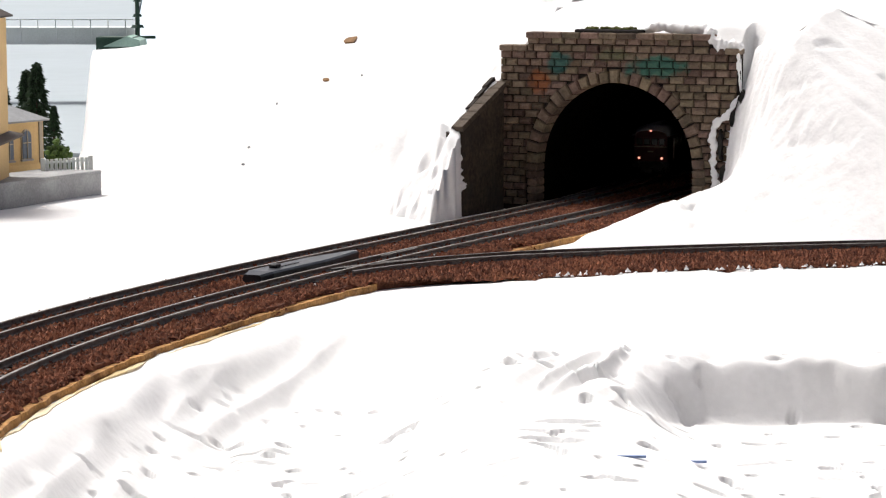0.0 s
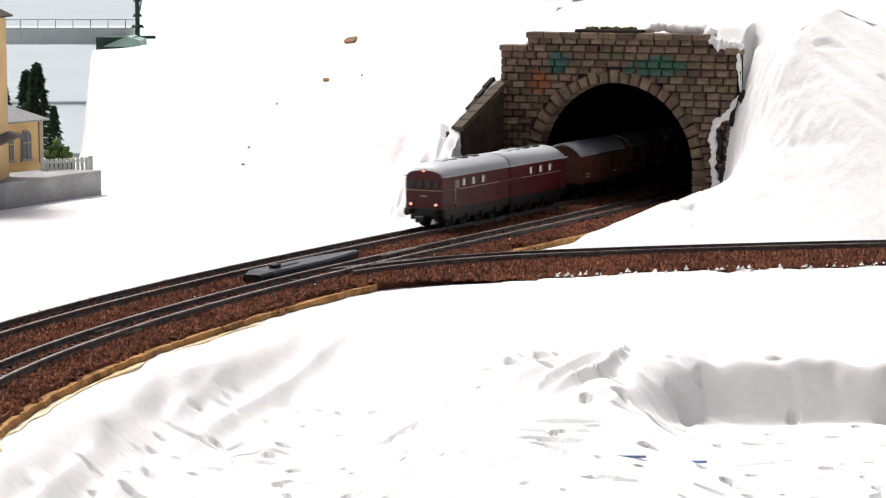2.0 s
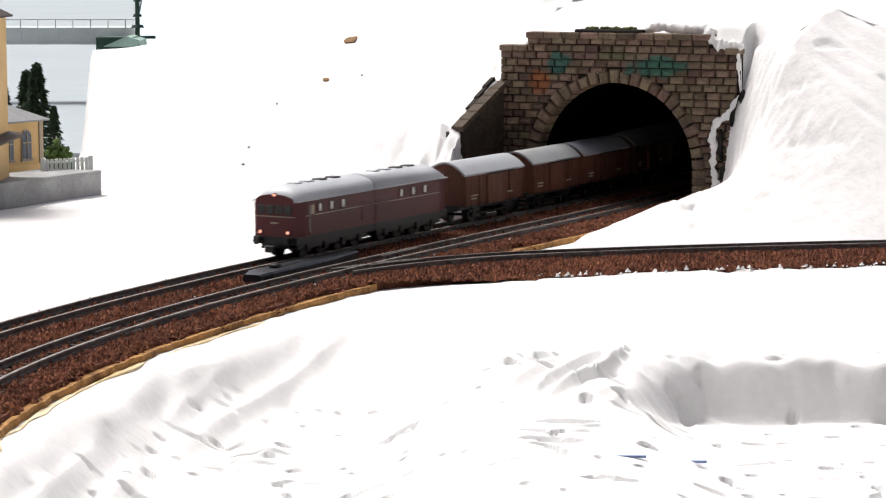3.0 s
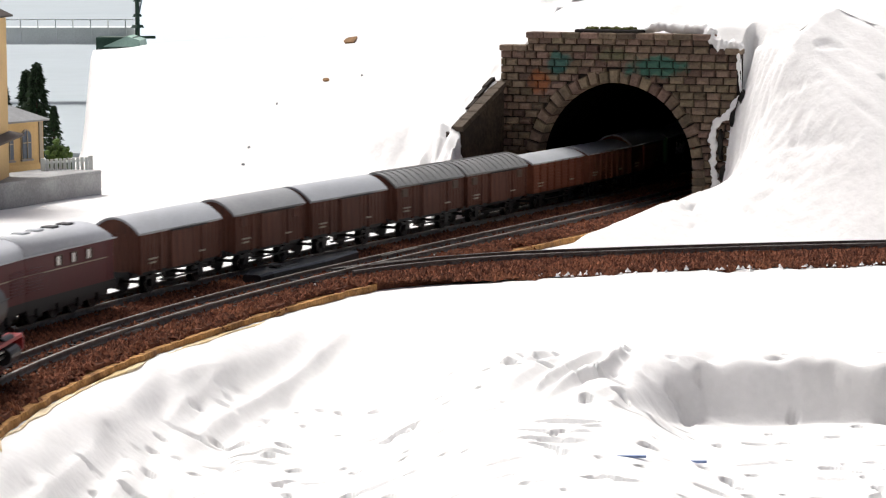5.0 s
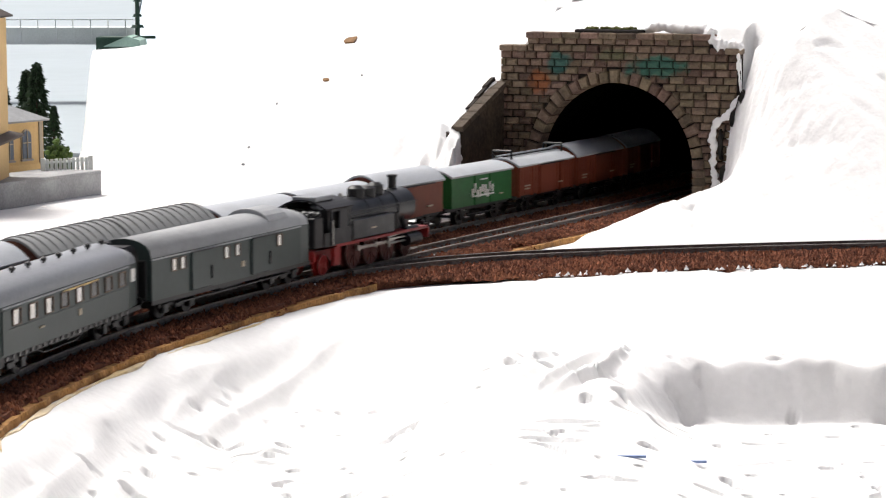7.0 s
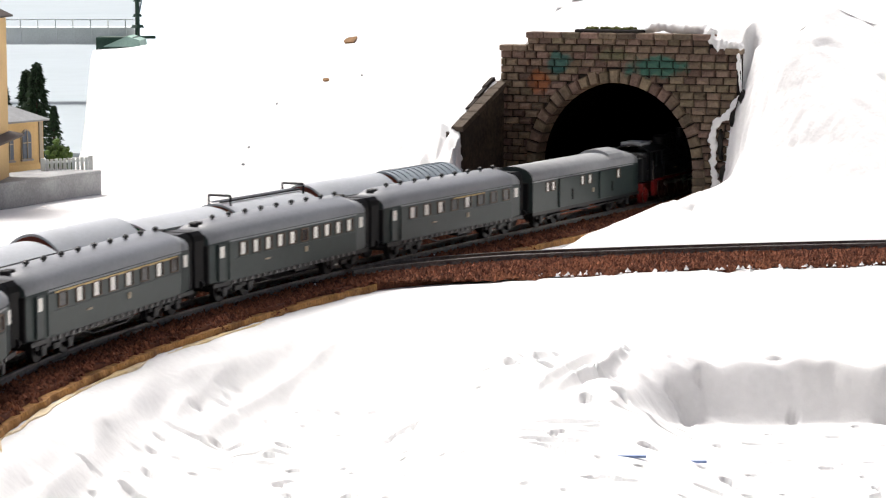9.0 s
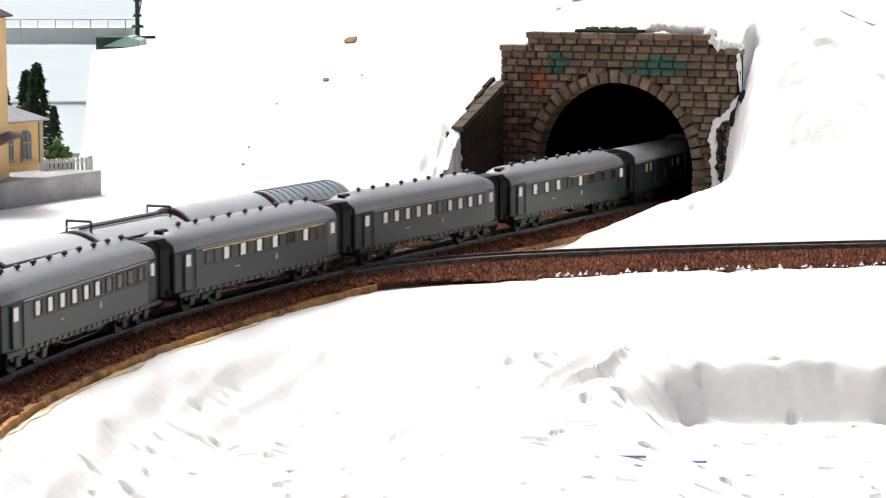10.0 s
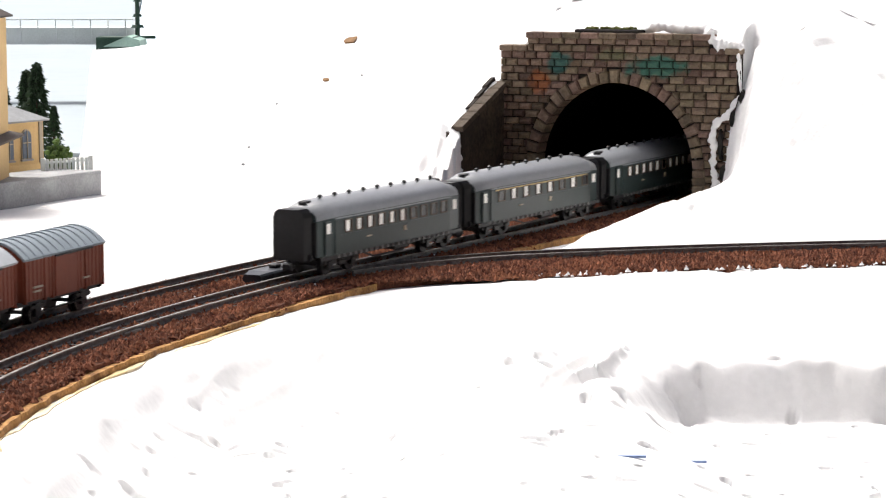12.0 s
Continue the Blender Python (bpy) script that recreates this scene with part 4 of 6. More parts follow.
def coach(kind, length, label):
    """A bogie express coach with tapered ends and gangway bellows."""
    h, w = length / 2, 0.0088
    t = tagged(new("passenger_coach"), label, "railway coach", "express train")
    z0, eave, ridge = 0.0064, 0.0188, 0.0246
    taper = 0.0095
    ring = lambda x, half, top, z=z0: [(x, p, q) for p, q in coach_section(half, z, eave - (ridge - top) * 0.25, top)]
    k = 3                                         # outline points of one side below the roof
    low, high = -h + taper, h - taper
    bm = loft([ring(-h, w * 0.84, ridge - 0.0022), ring(low, w, ridge), ring(high, w, ridge), ring(h, w * 0.84, ridge - 0.0022)])
    body = part("body", bm, [COACH_GREEN, COACH_ROOF], t)
    for f in body.data.polygons:
        if f.center.z > eave + 0.0002 and abs(f.normal.x) < 0.9:
            f.material_index = 1
            f.use_smooth = True
    # gutter, waist and sole lines
    for y in (-1, 1):
        part("gutter", box(low, high, y * w - 0.0003, y * w + 0.0003, eave - 0.0006, eave - 0.0002), COACH_ROOF, t)
        part("waist_rail", box(low, high, y * w - 0.00022, y * w + 0.00022, 0.0126, 0.0129), COACH_GREEN, t)
        part("sole_bar", box(-h, h, y * w * 0.96 - 0.0003, y * w * 0.96 + 0.0003, z0 - 0.0012, z0), BLACK, t)
        if kind in ("first", "mixed"):
            x0, x1 = (low + 0.004, high - 0.003) if kind == "first" else (-0.004, 0.020)
            part("class_stripe", box(x0, x1, y * w - 0.0003, y * w + 0.0003, eave - 0.0014, eave - 0.0009), YELLOW, t, "thin yellow first-class stripe")
        part("emblem", box(0.006, 0.0078, y * w - 0.0003, y * w + 0.00025, 0.0100, 0.0117), CREAM, t, "small pale emblem")
        part("side_marking", box(-0.020, -0.017, y * w - 0.0003, y * w + 0.00025, 0.0104, 0.0109), CREAM, t)
    # windows
    n = {"third": 10, "first": 8, "mixed": 8}[kind]
    rnd = random.Random(length * 1000 + n)
    for y in (-1, 1):
        for i in range(n):
            x = low + 0.0085 + (high - low - 0.0135) * i / (n - 1)
            wide = 0.0046 if kind == "third" else 0.0052
            window(t, x, y * w, 0.0134, 0.0176, wide, "dark" if rnd.random() < (0.2 if kind == "third" else 0.4) or i >= n - 2 and rnd.random() < 0.5 else "pale")
        for x in (low + 0.0015, low + 0.0045 - 0.0085):
            part("door", box(x - 0.0019, x + 0.0019, y * w * (0.95 if x < low else 1.0) - 0.0003, y * w * (0.95 if x < low else 1.0) + 0.0003, z0 + 0.0005, 0.0178, 0.0001), COACH_GREEN, t)
        for x in (low - 0.0040, high + 0.0040):
            part("end_window", box(x - 0.0013, x + 0.0013, y * w * 0.945 - 0.0004, y * w * 0.945 + 0.0004, 0.0138, 0.0172), PALE_PANE, t, "pale end window")
        for i in range(22):
            x = low + 0.002 + (high - low - 0.004) * i / 21
            if i == 0:
                tie = part("footstep", box(-0.0006, 0.0006, -0.0004, 0.0004, 0, 0.0010), RAIL_WEB, t)
                tie.matrix_basis = Matrix.Translation((x, y * w * 0.99, z0 - 0.0010))
            else:
                same("footstep", tie, t, Matrix.Translation((x, y * w * 0.99, z0 - 0.0010)))
    # roof ventilators
    vent = None
    for i in range(9):
        x = low + 0.002 + (high - low - 0.004) * i / 8
        if vent is None:
            bm = rod((0, 0, -0.0006), (0, 0, 0.0012), 0.0004, 8)
            rod((0, 0, 0.0010), (0, 0, 0.0017), 0.00085, 10, bm=bm)
            rod((0, 0, 0.0017), (0, 0, 0.0021), 0.00085, 10, r2=0.0003, bm=bm)
            vent = part("roof_ventilator", bm, BLACK, t, "black mushroom ventilator")
            vent.matrix_basis = Matrix.Translation((x, -0.0018, ridge - 0.0006))
        else:
            same("roof_ventilator", vent, t, Matrix.Translation((x, -0.0018, ridge - 0.0006)))
    for x in (-h + 0.0035, -h + 0.006, h - 0.0035, h - 0.006):
        part("roof_vent_box", box(x - 0.0008, x + 0.0008, -0.0014, 0.0014, ridge - 0.0018, ridge - 0.0002, 0.0003), BLACK, t)
    # gangway bellows
    for sgn in (-1, 1):
        folds = []
        for i in range(15):
            g = 0.0058 if i % 2 == 0 else 0.0053
            folds.append([(sgn * (h + 0.0001 + i * 0.0004), p, q) for p, q in ((g, 0.0058), (g, 0.0196), (g * 0.92, 0.0212), (g * 0.7, 0.0224), (-g * 0.7, 0.0224), (-g * 0.92, 0.0212), (-g, 0.0196), (-g, 0.0058))])
        bm = loft(folds)
        part("bellows", bm, BLACK, t, "black folded gangway bellows")
        bm = box(sgn * h - 0.0003, sgn * h + 0.0003, -w * 0.82, w * 0.82, z0, 0.0180, 0.0002)
        part("end_panel", bm, BLACK, t)
        coupler(t, sgn * (h + 0.003), sgn)
        buffers(t, sgn * h, sgn)
        bogie(t, sgn * length * 0.34)
    # truss rods and boxes below the floor
    for y in (-1, 1):
        bm = rod((-length * 0.2, y * 0.006, z0 - 0.001), (-length * 0.1, y * 0.006, 0.0028), 0.0003, 6)
        rod((-length * 0.1, y * 0.006, 0.0028), (length * 0.1, y * 0.006, 0.0028), 0.0003, 6, bm=bm)
        rod((length * 0.1, y * 0.006, 0.0028), (length * 0.2, y * 0.006, z0 - 0.001), 0.0003, 6, bm=bm)
        part("truss_rod", bm, BLACK, t)
    part("battery_box", box(0.004, 0.014, -0.0064, 0.0064, 0.0034, 0.0062, 0.0004), BLACK, t)
    part("brake_tank", rod((-0.016, 0.003, 0.0046), (-0.006, 0.003, 0.0046), 0.0014, 10), BLACK, t)
    return t


def baggage_van(length, label):
    h, w = length / 2, 0.0087
    t = tagged(new("baggage_van"), label, "railway van", "express train")
    z0, eave, ridge = 0.0064, 0.0186, 0.0240
    sec = coach_section(w, z0, eave, ridge)
    end = coach_section(w * 0.93, z0, eave - 0.0004, ridge - 0.0014)
    ring = lambda x, s: [(x, p, q) for p, q in s]
    body = part("body", loft([ring(-h, sec), ring(h - 0.007, sec), ring(h, end)]), [COACH_GREEN, ROOF_GREY], t)
    for f in body.data.polygons:
        if f.center.z > eave + 0.0002 and abs(f.normal.x) < 0.9:
            f.material_index, f.use_smooth = 1, True
    # raised guard's lookout near the leading end
    lk = [(y * 0.9, eave + (z - eave) * 1.0 + 0.0013) for y, z in sec[2:-2]]
    part("lookout", loft([ring(h - 0.027, lk), ring(h - 0.013, lk)]), ROOF_GREY, t, "raised roof lookout", False)
    for y in (-1, 1):
        part("gutter", box(-h, h - 0.007, y * w - 0.0003, y * w + 0.0003, eave - 0.0006, eave - 0.0002), ROOF_GREY, t)
        for x in (-0.022, 0.016):
            d = part("loading_door", box(x - 0.0062, x + 0.0062, y * (w + 0.0003) - 0.0004, y * (w + 0.0003) + 0.0004, z0 + 0.0003, 0.0178, 0.0002), COACH_GREEN, t)
            part("door_rail", box(x - 0.0062, x + 0.013, y * (w + 0.0008) - 0.0002, y * (w + 0.0008) + 0.0002, 0.0178, 0.0181), BLACK, d)
            part("handle", box(x + 0.005, x + 0.0056, y * (w + 0.0009) - 0.0002, y * (w + 0.0009) + 0.0002, 0.009, 0.013), BLACK, d)
        for x in (-0.038, -0.033, -0.006, 0.001, 0.029):
            window(t, x, y * w, 0.0136, 0.0174, 0.0032, "pale")
        part("emblem", box(0.0035, 0.0052, y * w - 0.0003, y * w + 0.00025, 0.0100, 0.0117), CREAM, t, "small pale emblem")
        part("sole_bar", box(-h, h, y * w * 0.96 - 0.0003, y * w * 0.96 + 0.0003, z0 - 0.0012, z0), BLACK, t)
        part("footboard", box(-h * 0.7, h * 0.7, y * 0.0082 - 0.0006, y * 0.0082 + 0.0006, 0.0040, 0.0044), BLACK, t)
    for sgn in (-1, 1):
        part("end_panel", box(sgn * h - 0.0003, sgn * h + 0.0003, -w * 0.8, w * 0.8, z0, 0.0180, 0.0002), BLACK, t)
        coupler(t, sgn * h, sgn)
        buffers(t, sgn * h, sgn)
        bogie(t, sgn * length * 0.33)
    part("battery_box", box(-0.006, 0.006, -0.0064, 0.0064, 0.0034, 0.0062, 0.0004), BLACK, t)
    return t


def diesel_half(front, label, length=0.0545):
    """One section of the twin diesel; the cab of the leading one looks along -x."""
    h, w = length / 2, 0.0089
    t = tagged(new("diesel_locomotive"), label, "locomotive", "twin diesel")
    z0, eave, ridge = 0.0076, 0.0202, 0.0252
    sgn = -1 if front else 1
    sec = coach_section(w, z0, eave, ridge)
    nose = coach_section(w * 0.90, z0, eave - 0.0006, ridge - 0.0028)
    ring = lambda x, s: [(x, p, q) for p, q in s]
    rings = [ring(-sgn * h, sec), ring(sgn * (h - 0.006), sec), ring(sgn * h, nose)]
    body = part("body", loft(rings), [DIESEL_RED, DIESEL_ROOF], t)
    for f in body.data.polygons:
        if f.center.z > eave + 0.0001 and abs(f.normal.x) < 0.92:
            f.material_index, f.use_smooth = 1, True
    bm = bmesh.new()
    bm.from_mesh(body.data)
    bmesh.ops.recalc_face_normals(bm, faces=bm.faces)
    bm.to_mesh(body.data)
    bm.free()
    for y in (-1, 1):
        part("gutter", box(-h, h, y * w - 0.0003, y * w + 0.0003, eave - 0.0004, eave), DIESEL_ROOF, t)
        x0, x1 = (-h + 0.006, h) if front else (-h, h - 0.006)
        part("trim_line", box(x0, x1, y * w - 0.0002, y * w + 0.00025, 0.0146, 0.0149), CREAM, t, "thin cream trim line")
        part("skirt", box(-h, h, y * w * 0.94 - 0.0004, y * w * 0.94 + 0.0004, 0.0050, z0), BLACK, t)
        xs = (-0.0115, -0.0035, 0.0045) if front else (-0.008, 0.001, 0.010)
        for x in xs:
            window(t, x, y * w, 0.0155, 0.0187, 0.0036, "pale")
        if front:
            part("cab_door", box(-h + 0.0085, -h + 0.0118, y * w - 0.0003, y * w + 0.0003, z0 + 0.0004, 0.0188, 0.0001), DIESEL_RED, t)
            part("cab_window", box(-h + 0.0090, -h + 0.0112, y * w - 0.0004, y * w + 0.0004, 0.0152, 0.0184), CREAM, t)
            part("grab_rail", rod((-h + 0.0078, y * (w + 0.0005), 0.0090), (-h + 0.0078, y * (w + 0.0005), 0.0185), 0.0002, 6), STEEL, t)
        gx = h - 0.0052 if front else -h + 0.0052
        for k in range(8):
            z = 0.0098 + k * 0.0009
            part("grille_slat", box(gx - 0.0045, gx + 0.0045, y * w - 0.0003, y * w + 0.0004, z, z + 0.0005), DIESEL_RED, t)
    joint = h if front else -h
    part("joint_bellows", extrude_profile([(p * 0.96, q if q < eave else eave + (q - eave) * 0.93) for p, q in sec], joint - 0.0006 if front else joint, joint if front else joint + 0.0006), BLACK, t)
    for x in (-0.014, -0.006, 0.003, 0.012):
        part("roof_hatch", box(x - 0.0022, x + 0.0022, -0.0022, 0.0018, ridge - 0.0004, ridge + 0.0004, 0.0002), DIESEL_ROOF if x < 0 else BLACK, t)
    e = sgn * h
    # cab end: windows, trim, lamps
    for i in range(4):
        y = -0.0054 + i * 0.0036
        part("cab_window", box(e - 0.0004, e + 0.0004, y - 0.0014, y + 0.0014, 0.0156, 0.0186, 0.0001), DARK_GLASS, t, "dark cab window")
    part("end_trim", box(e - 0.0004, e + 0.0003, -w * 0.9, w * 0.9, 0.0146, 0.0149), CREAM, t)
    part("number_bar", box(e - 0.0004, e + 0.0003, -0.0014, 0.0014, 0.0122, 0.0128), CREAM, t)
    for y in (-0.0055, 0.0055):
        ring_ = part("lamp", rod((e - 0.0002, y, 0.0094), (e + sgn * 0.0006, y, 0.0094), 0.0008, 12), BLACK, t)
        if front:
            part("lens", rod((e + sgn * 0.0005, y, 0.0094), (e + sgn * 0.0007, y, 0.0094), 0.00055, 12), LAMP, ring_, "lit warm headlamp")
    top = part("roof_lamp", rod((e - sgn * 0.002, 0, ridge - 0.0030), (e + sgn * 0.0001, 0, ridge - 0.0030), 0.0007, 12), BLACK, t)
    if front:
        part("lens", rod((e + sgn * 0.0001, 0, ridge - 0.0030), (e + sgn * 0.0004, 0, ridge - 0.0030), 0.00045, 12), LAMP, top, "lit warm headlamp")
    part("buffer_beam", box(min(e, e + sgn * 0.0006), max(e, e + sgn * 0.0006), -w * 0.95, w * 0.95, 0.0052, 0.0078, 0.0002), BLACK, t)
    buffers(t, e + sgn * 0.0004, sgn, 0.0064, 0.0058)
    coupler(t, e, sgn)
    # running gear
    part("frame", box(-h + 0.001, h - 0.001, -0.0052, 0.0052, 0.0036, 0.0078), BLACK, t)
    for x in (-0.018, -0.006, 0.006, 0.018):
        wheelset(t, x, 0.0036)
    for y in (-1, 1):
        bm = box(-h + 0.003, h - 0.003, y * 0.0072 - 0.0004, y * 0.0072 + 0.0004, 0.0030, 0.0056, 0.0002)
        for x in (-0.018, -0.006, 0.006, 0.018):
            box(x - 0.0015, x + 0.0015, y * 0.0076 - 0.0006, y * 0.0076 + 0.0006, 0.0022, 0.0050, 0.0002, bm=bm)
        part("side_frame", bm, BLACK, t)
    return t


def steam_loco(label, length=0.080):
    """A tank engine; its smokebox looks along +x."""
    h = length / 2
    t = tagged(new("steam_locomotive"), label, "locomotive", "express train")
    zc, r = 0.0172, 0.0058
    # frame and running board
    part("frame", box(-h + 0.002, -0.0005, -0.0040, 0.0040, 0.0040, 0.0078), CHASSIS_RED, t, "red painted frame")
    part("frame", box(-0.0005, h - 0.002, -0.0038, 0.0038, 0.0042, 0.0078), BLACK, t)
    for y in (-1, 1):
        part("running_board", box(-h + 0.014, h - 0.001, y * 0.0066 - 0.0020, y * 0.0066 + 0.0020, 0.0089, 0.0099, 0.0001), CHASSIS_RED, t)
        part("side_tank", box(-0.0140, 0.0150, y * 0.0070 - 0.0014, y * 0.0070 + 0.0014, 0.0100, 0.0166, 0.0003), STEAM_GREY, t)
        part("tank_marking", box(-0.002, 0.0015, y * 0.00845 - 0.0002, y * 0.00845 + 0.0002, 0.0128, 0.0133), CREAM, t, "small illegible plate")
    # boiler
    bm = rod((-0.016, 0, zc), (0.022, 0, zc), r, 28)
    boiler = part("boiler", bm, STEAM_GREY, t, "", True)
    boiler.data.set_sharp_from_angle(angle=radians(40))
    for x in (-0.010, 0.002, 0.012):
        part("boiler_band", rod((x - 0.0003, 0, zc), (x + 0.0003, 0, zc), r + 0.00015, 28), BLACK, t)
    sb = part("smokebox", rod((0.022, 0, zc), (0.0345, 0, zc), r + 0.0004, 28), STEAM_GREY, t, "", True)
    sb.data.set_sharp_from_angle(angle=radians(40))
    door = part("smokebox_door", rod((0.0345, 0, zc), (0.0356, 0, zc), r * 0.86, 24, r2=r * 0.6), STEAM_GREY, t)
    part("hinge", box(0.0352, 0.0358, -0.004, 0.0005, zc - 0.0004, zc + 0.0004), BLACK, door)
    part("door_wheel", rod((0.0356, 0, zc), (0.0362, 0, zc), 0.0009, 10), STEEL, door)
    part("smokebox_saddle", box(0.0235, 0.033, -0.004, 0.004, 0.0078, zc - r * 0.6), BLACK, t)
    # chimney and domes
    bm = rod((0.0285, 0, zc + r - 0.0006), (0.0285, 0, zc + r + 0.0006), 0.0024, 18, r2=0.0016)
    rod((0.0285, 0, zc + r + 0.0005), (0.0285, 0, zc + r + 0.0046), 0.0015, 18, bm=bm)
    rod((0.0285, 0, zc + r + 0.0044), (0.0285, 0, zc + r + 0.0052), 0.0019, 18, bm=bm)
    part("chimney", bm, BLACK, t)
    for x, rr, hh, nm in ((0.0160, 0.0029, 0.0036, "steam_dome"), (0.0095, 0.0034, 0.0030, "sand_dome"), (0.0025, 0.0030, 0.0036, "steam_dome")):
        bm = rod((x, 0, zc + r - 0.0012), (x, 0, zc + r + hh * 0.7), rr, 18)
        rod((x, 0, zc + r + hh * 0.7), (x, 0, zc + r + hh), rr, 18, r2=rr * 0.55, bm=bm)
        part(nm, bm, BLACK, t)
    part("safety_valve", rod((-0.008, 0, zc + r - 0.0005), (-0.008, 0, zc + r + 0.0018), 0.0007, 10), STEEL, t)
    part("air_pump", rod((0.020, -0.0058, 0.0105), (0.020, -0.0058, 0.0160), 0.0013, 12), BLACK, t)
    for y in (-1, 1):
        part("handrail", rod((-0.013, y * (r + 0.0008), zc + 0.002), (0.034, y * (r + 0.0008), zc + 0.002), 0.0002, 6), BLACK, t)
        part("steam_pipe", rod((0.026, y * 0.0040, zc - 0.001), (0.027, y * 0.0062, 0.0092), 0.0010, 10), BLACK, t)
    part("pump_pipe", rod((-0.012, -0.0058, zc + 0.0004), (0.021, -0.0058, zc + 0.0010), 0.0003, 6), BLACK, t)
    # cab with openings in its sides
    cab = part("cab", box(-0.0165, -0.0155, -0.0082, 0.0082, 0.0095, 0.0218), STEAM_GREY, t)
    x0, x1 = -0.0290, -0.0155
    for y in (-1, 1):
        bm = box(x0, x1, y * 0.0082 - 0.0003, y * 0.0082 + 0.0003, 0.0095, 0.0150)
        box(x1 - 0.0080, x1 - 0.0024, y * 0.0082 - 0.0003, y * 0.0082 + 0.0003, 0.0150, 0.0222, bm=bm)
        box(x0, x1, y * 0.0082 - 0.0003, y * 0.0082 + 0.0003, 0.0208, 0.0222, bm=bm)
        box(x0, x0 + 0.0007, y * 0.0082 - 0.0003, y * 0.0082 + 0.0003, 0.0150, 0.0210, bm=bm)
        part("cab_side", bm, STEAM_GREY, cab)
        part("grab_rail", rod((x0 + 0.0005, y * 0.0088, 0.010), (x0 + 0.0005, y * 0.0088, 0.018), 0.0002, 6), STEEL, cab)
        part("cab_door", box(x0 - 0.0042, x0 - 0.0004, y * 0.0080 - 0.0003, y * 0.0080 + 0.0003, 0.0095, 0.0140), BLACK, cab)
    part("cab_roof", extrude_profile(roof_outline(0.0090, 0.0220, 0.0248, 12, 0.0005), x0 - 0.0045, x1 + 0.0008), BLACK, cab)
    # the light on the flat cab top is put into the hatch's paler grey
    part("roof_hatch", box(x0 - 0.0035, x0 + 0.0085, -0.0046, 0.0046, 0.0240, 0.0257, 0.0003), COACH_ROOF, cab, "raised roof hatch, grey for its lit top")
    part("cab_interior", box(x0 + 0.0008, x1 - 0.0003, -0.0066, 0.0066, 0.0096, 0.0212), BLACK, cab)
    # bunker
    part("bunker", box(-h + 0.001, x0 - 0.0045, -0.0080, 0.0080, 0.0095, 0.0196, 0.0003), BLACK, t)
    bm = bmesh.new()
    rnd = random.Random(3)
    for i in range(70):
        x, y, z = rnd.uniform(-h + 0.0015, x0 - 0.005), rnd.uniform(-0.007, 0.007), 0.0196 + rnd.uniform(0, 0.0012)
        bmesh.ops.create_icosphere(bm, subdivisions=1, radius=rnd.uniform(0.0006, 0.0011), matrix=Matrix.Translation((x, y, z)))
    tagged(part("coal", bm, BLACK, t, "heap of black coal"), kind="stuff")
    for y in (-1, 1):
        part("cylinder", rod((0.0235, y * 0.0078, 0.0062), (0.0325, y * 0.0078, 0.0062), 0.0022, 14), BLACK, t)
        part("valve_chest", rod((0.0240, y * 0.0072, 0.0095), (0.0330, y * 0.0072, 0.0095), 0.0012, 12), BLACK, t)
        part("piston_rod", rod((0.0120, y * 0.0078, 0.0062), (0.0235, y * 0.0078, 0.0062), 0.0004, 8), STEEL, t)
        part("slide_bar", box(0.0120, 0.0235, y * 0.0078 - 0.0004, y * 0.0078 + 0.0004, 0.0074, 0.0079), STEEL, t)
        part("valve_link", box(0.0110, 0.0118, y * 0.0080 - 0.0003, y * 0.0080 + 0.0003, 0.0050, 0.0098), STEEL, t)
        part("radius_rod", rod((0.0114, y * 0.0080, 0.0084), (0.0240, y * 0.0078, 0.0094), 0.0003, 6), STEEL, t)
        part("footstep", box(x0 + 0.001, x0 + 0.005, y * 0.0083 - 0.0006, y * 0.0083 + 0.0006, 0.0030, 0.0090), CHASSIS_RED, t)
    for sgn in (-1, 1):
        part("buffer_beam", box(sgn * h - 0.0006, sgn * h + 0.0006, -0.0085, 0.0085, 0.0055, 0.0090, 0.0002), CHASSIS_RED, t)
        buffers(t, sgn * (h + 0.0004), sgn, 0.0068, 0.0057)
        coupler(t, sgn * h, sgn)
        for y in (-0.0056, 0.0056):
            part("lamp", rod((sgn * h, y, 0.0104), (sgn * (h + 0.001), y, 0.0104), 0.0009, 10), BLACK, t)
    wheels = [wheelset(t, x, 0.0053, True, WHEEL_RED, "express") for x in (-0.010, 0.002, 0.014)]
    for x in (-0.030, 0.027):
        wheelset(t, x, 0.0034, True, CHASSIS_RED if x < 0 else WHEEL_RED, "express")
    rods = []
    for y in (-1, 1):
        bm = box(-0.0104, 0.0144, y * 0.0068 - 0.0003, y * 0.0068 + 0.0003, -0.0005, 0.0005, 0.0001)
        for x in (-0.010, 0.002, 0.014):
            rod((x, y * 0.0064, 0), (x, y * 0.0074, 0), 0.0010, 10, bm=bm)
        rods.append(part("coupling_rod", bm, STEEL, t, "bright steel coupling rod"))
    return t, wheels, rods


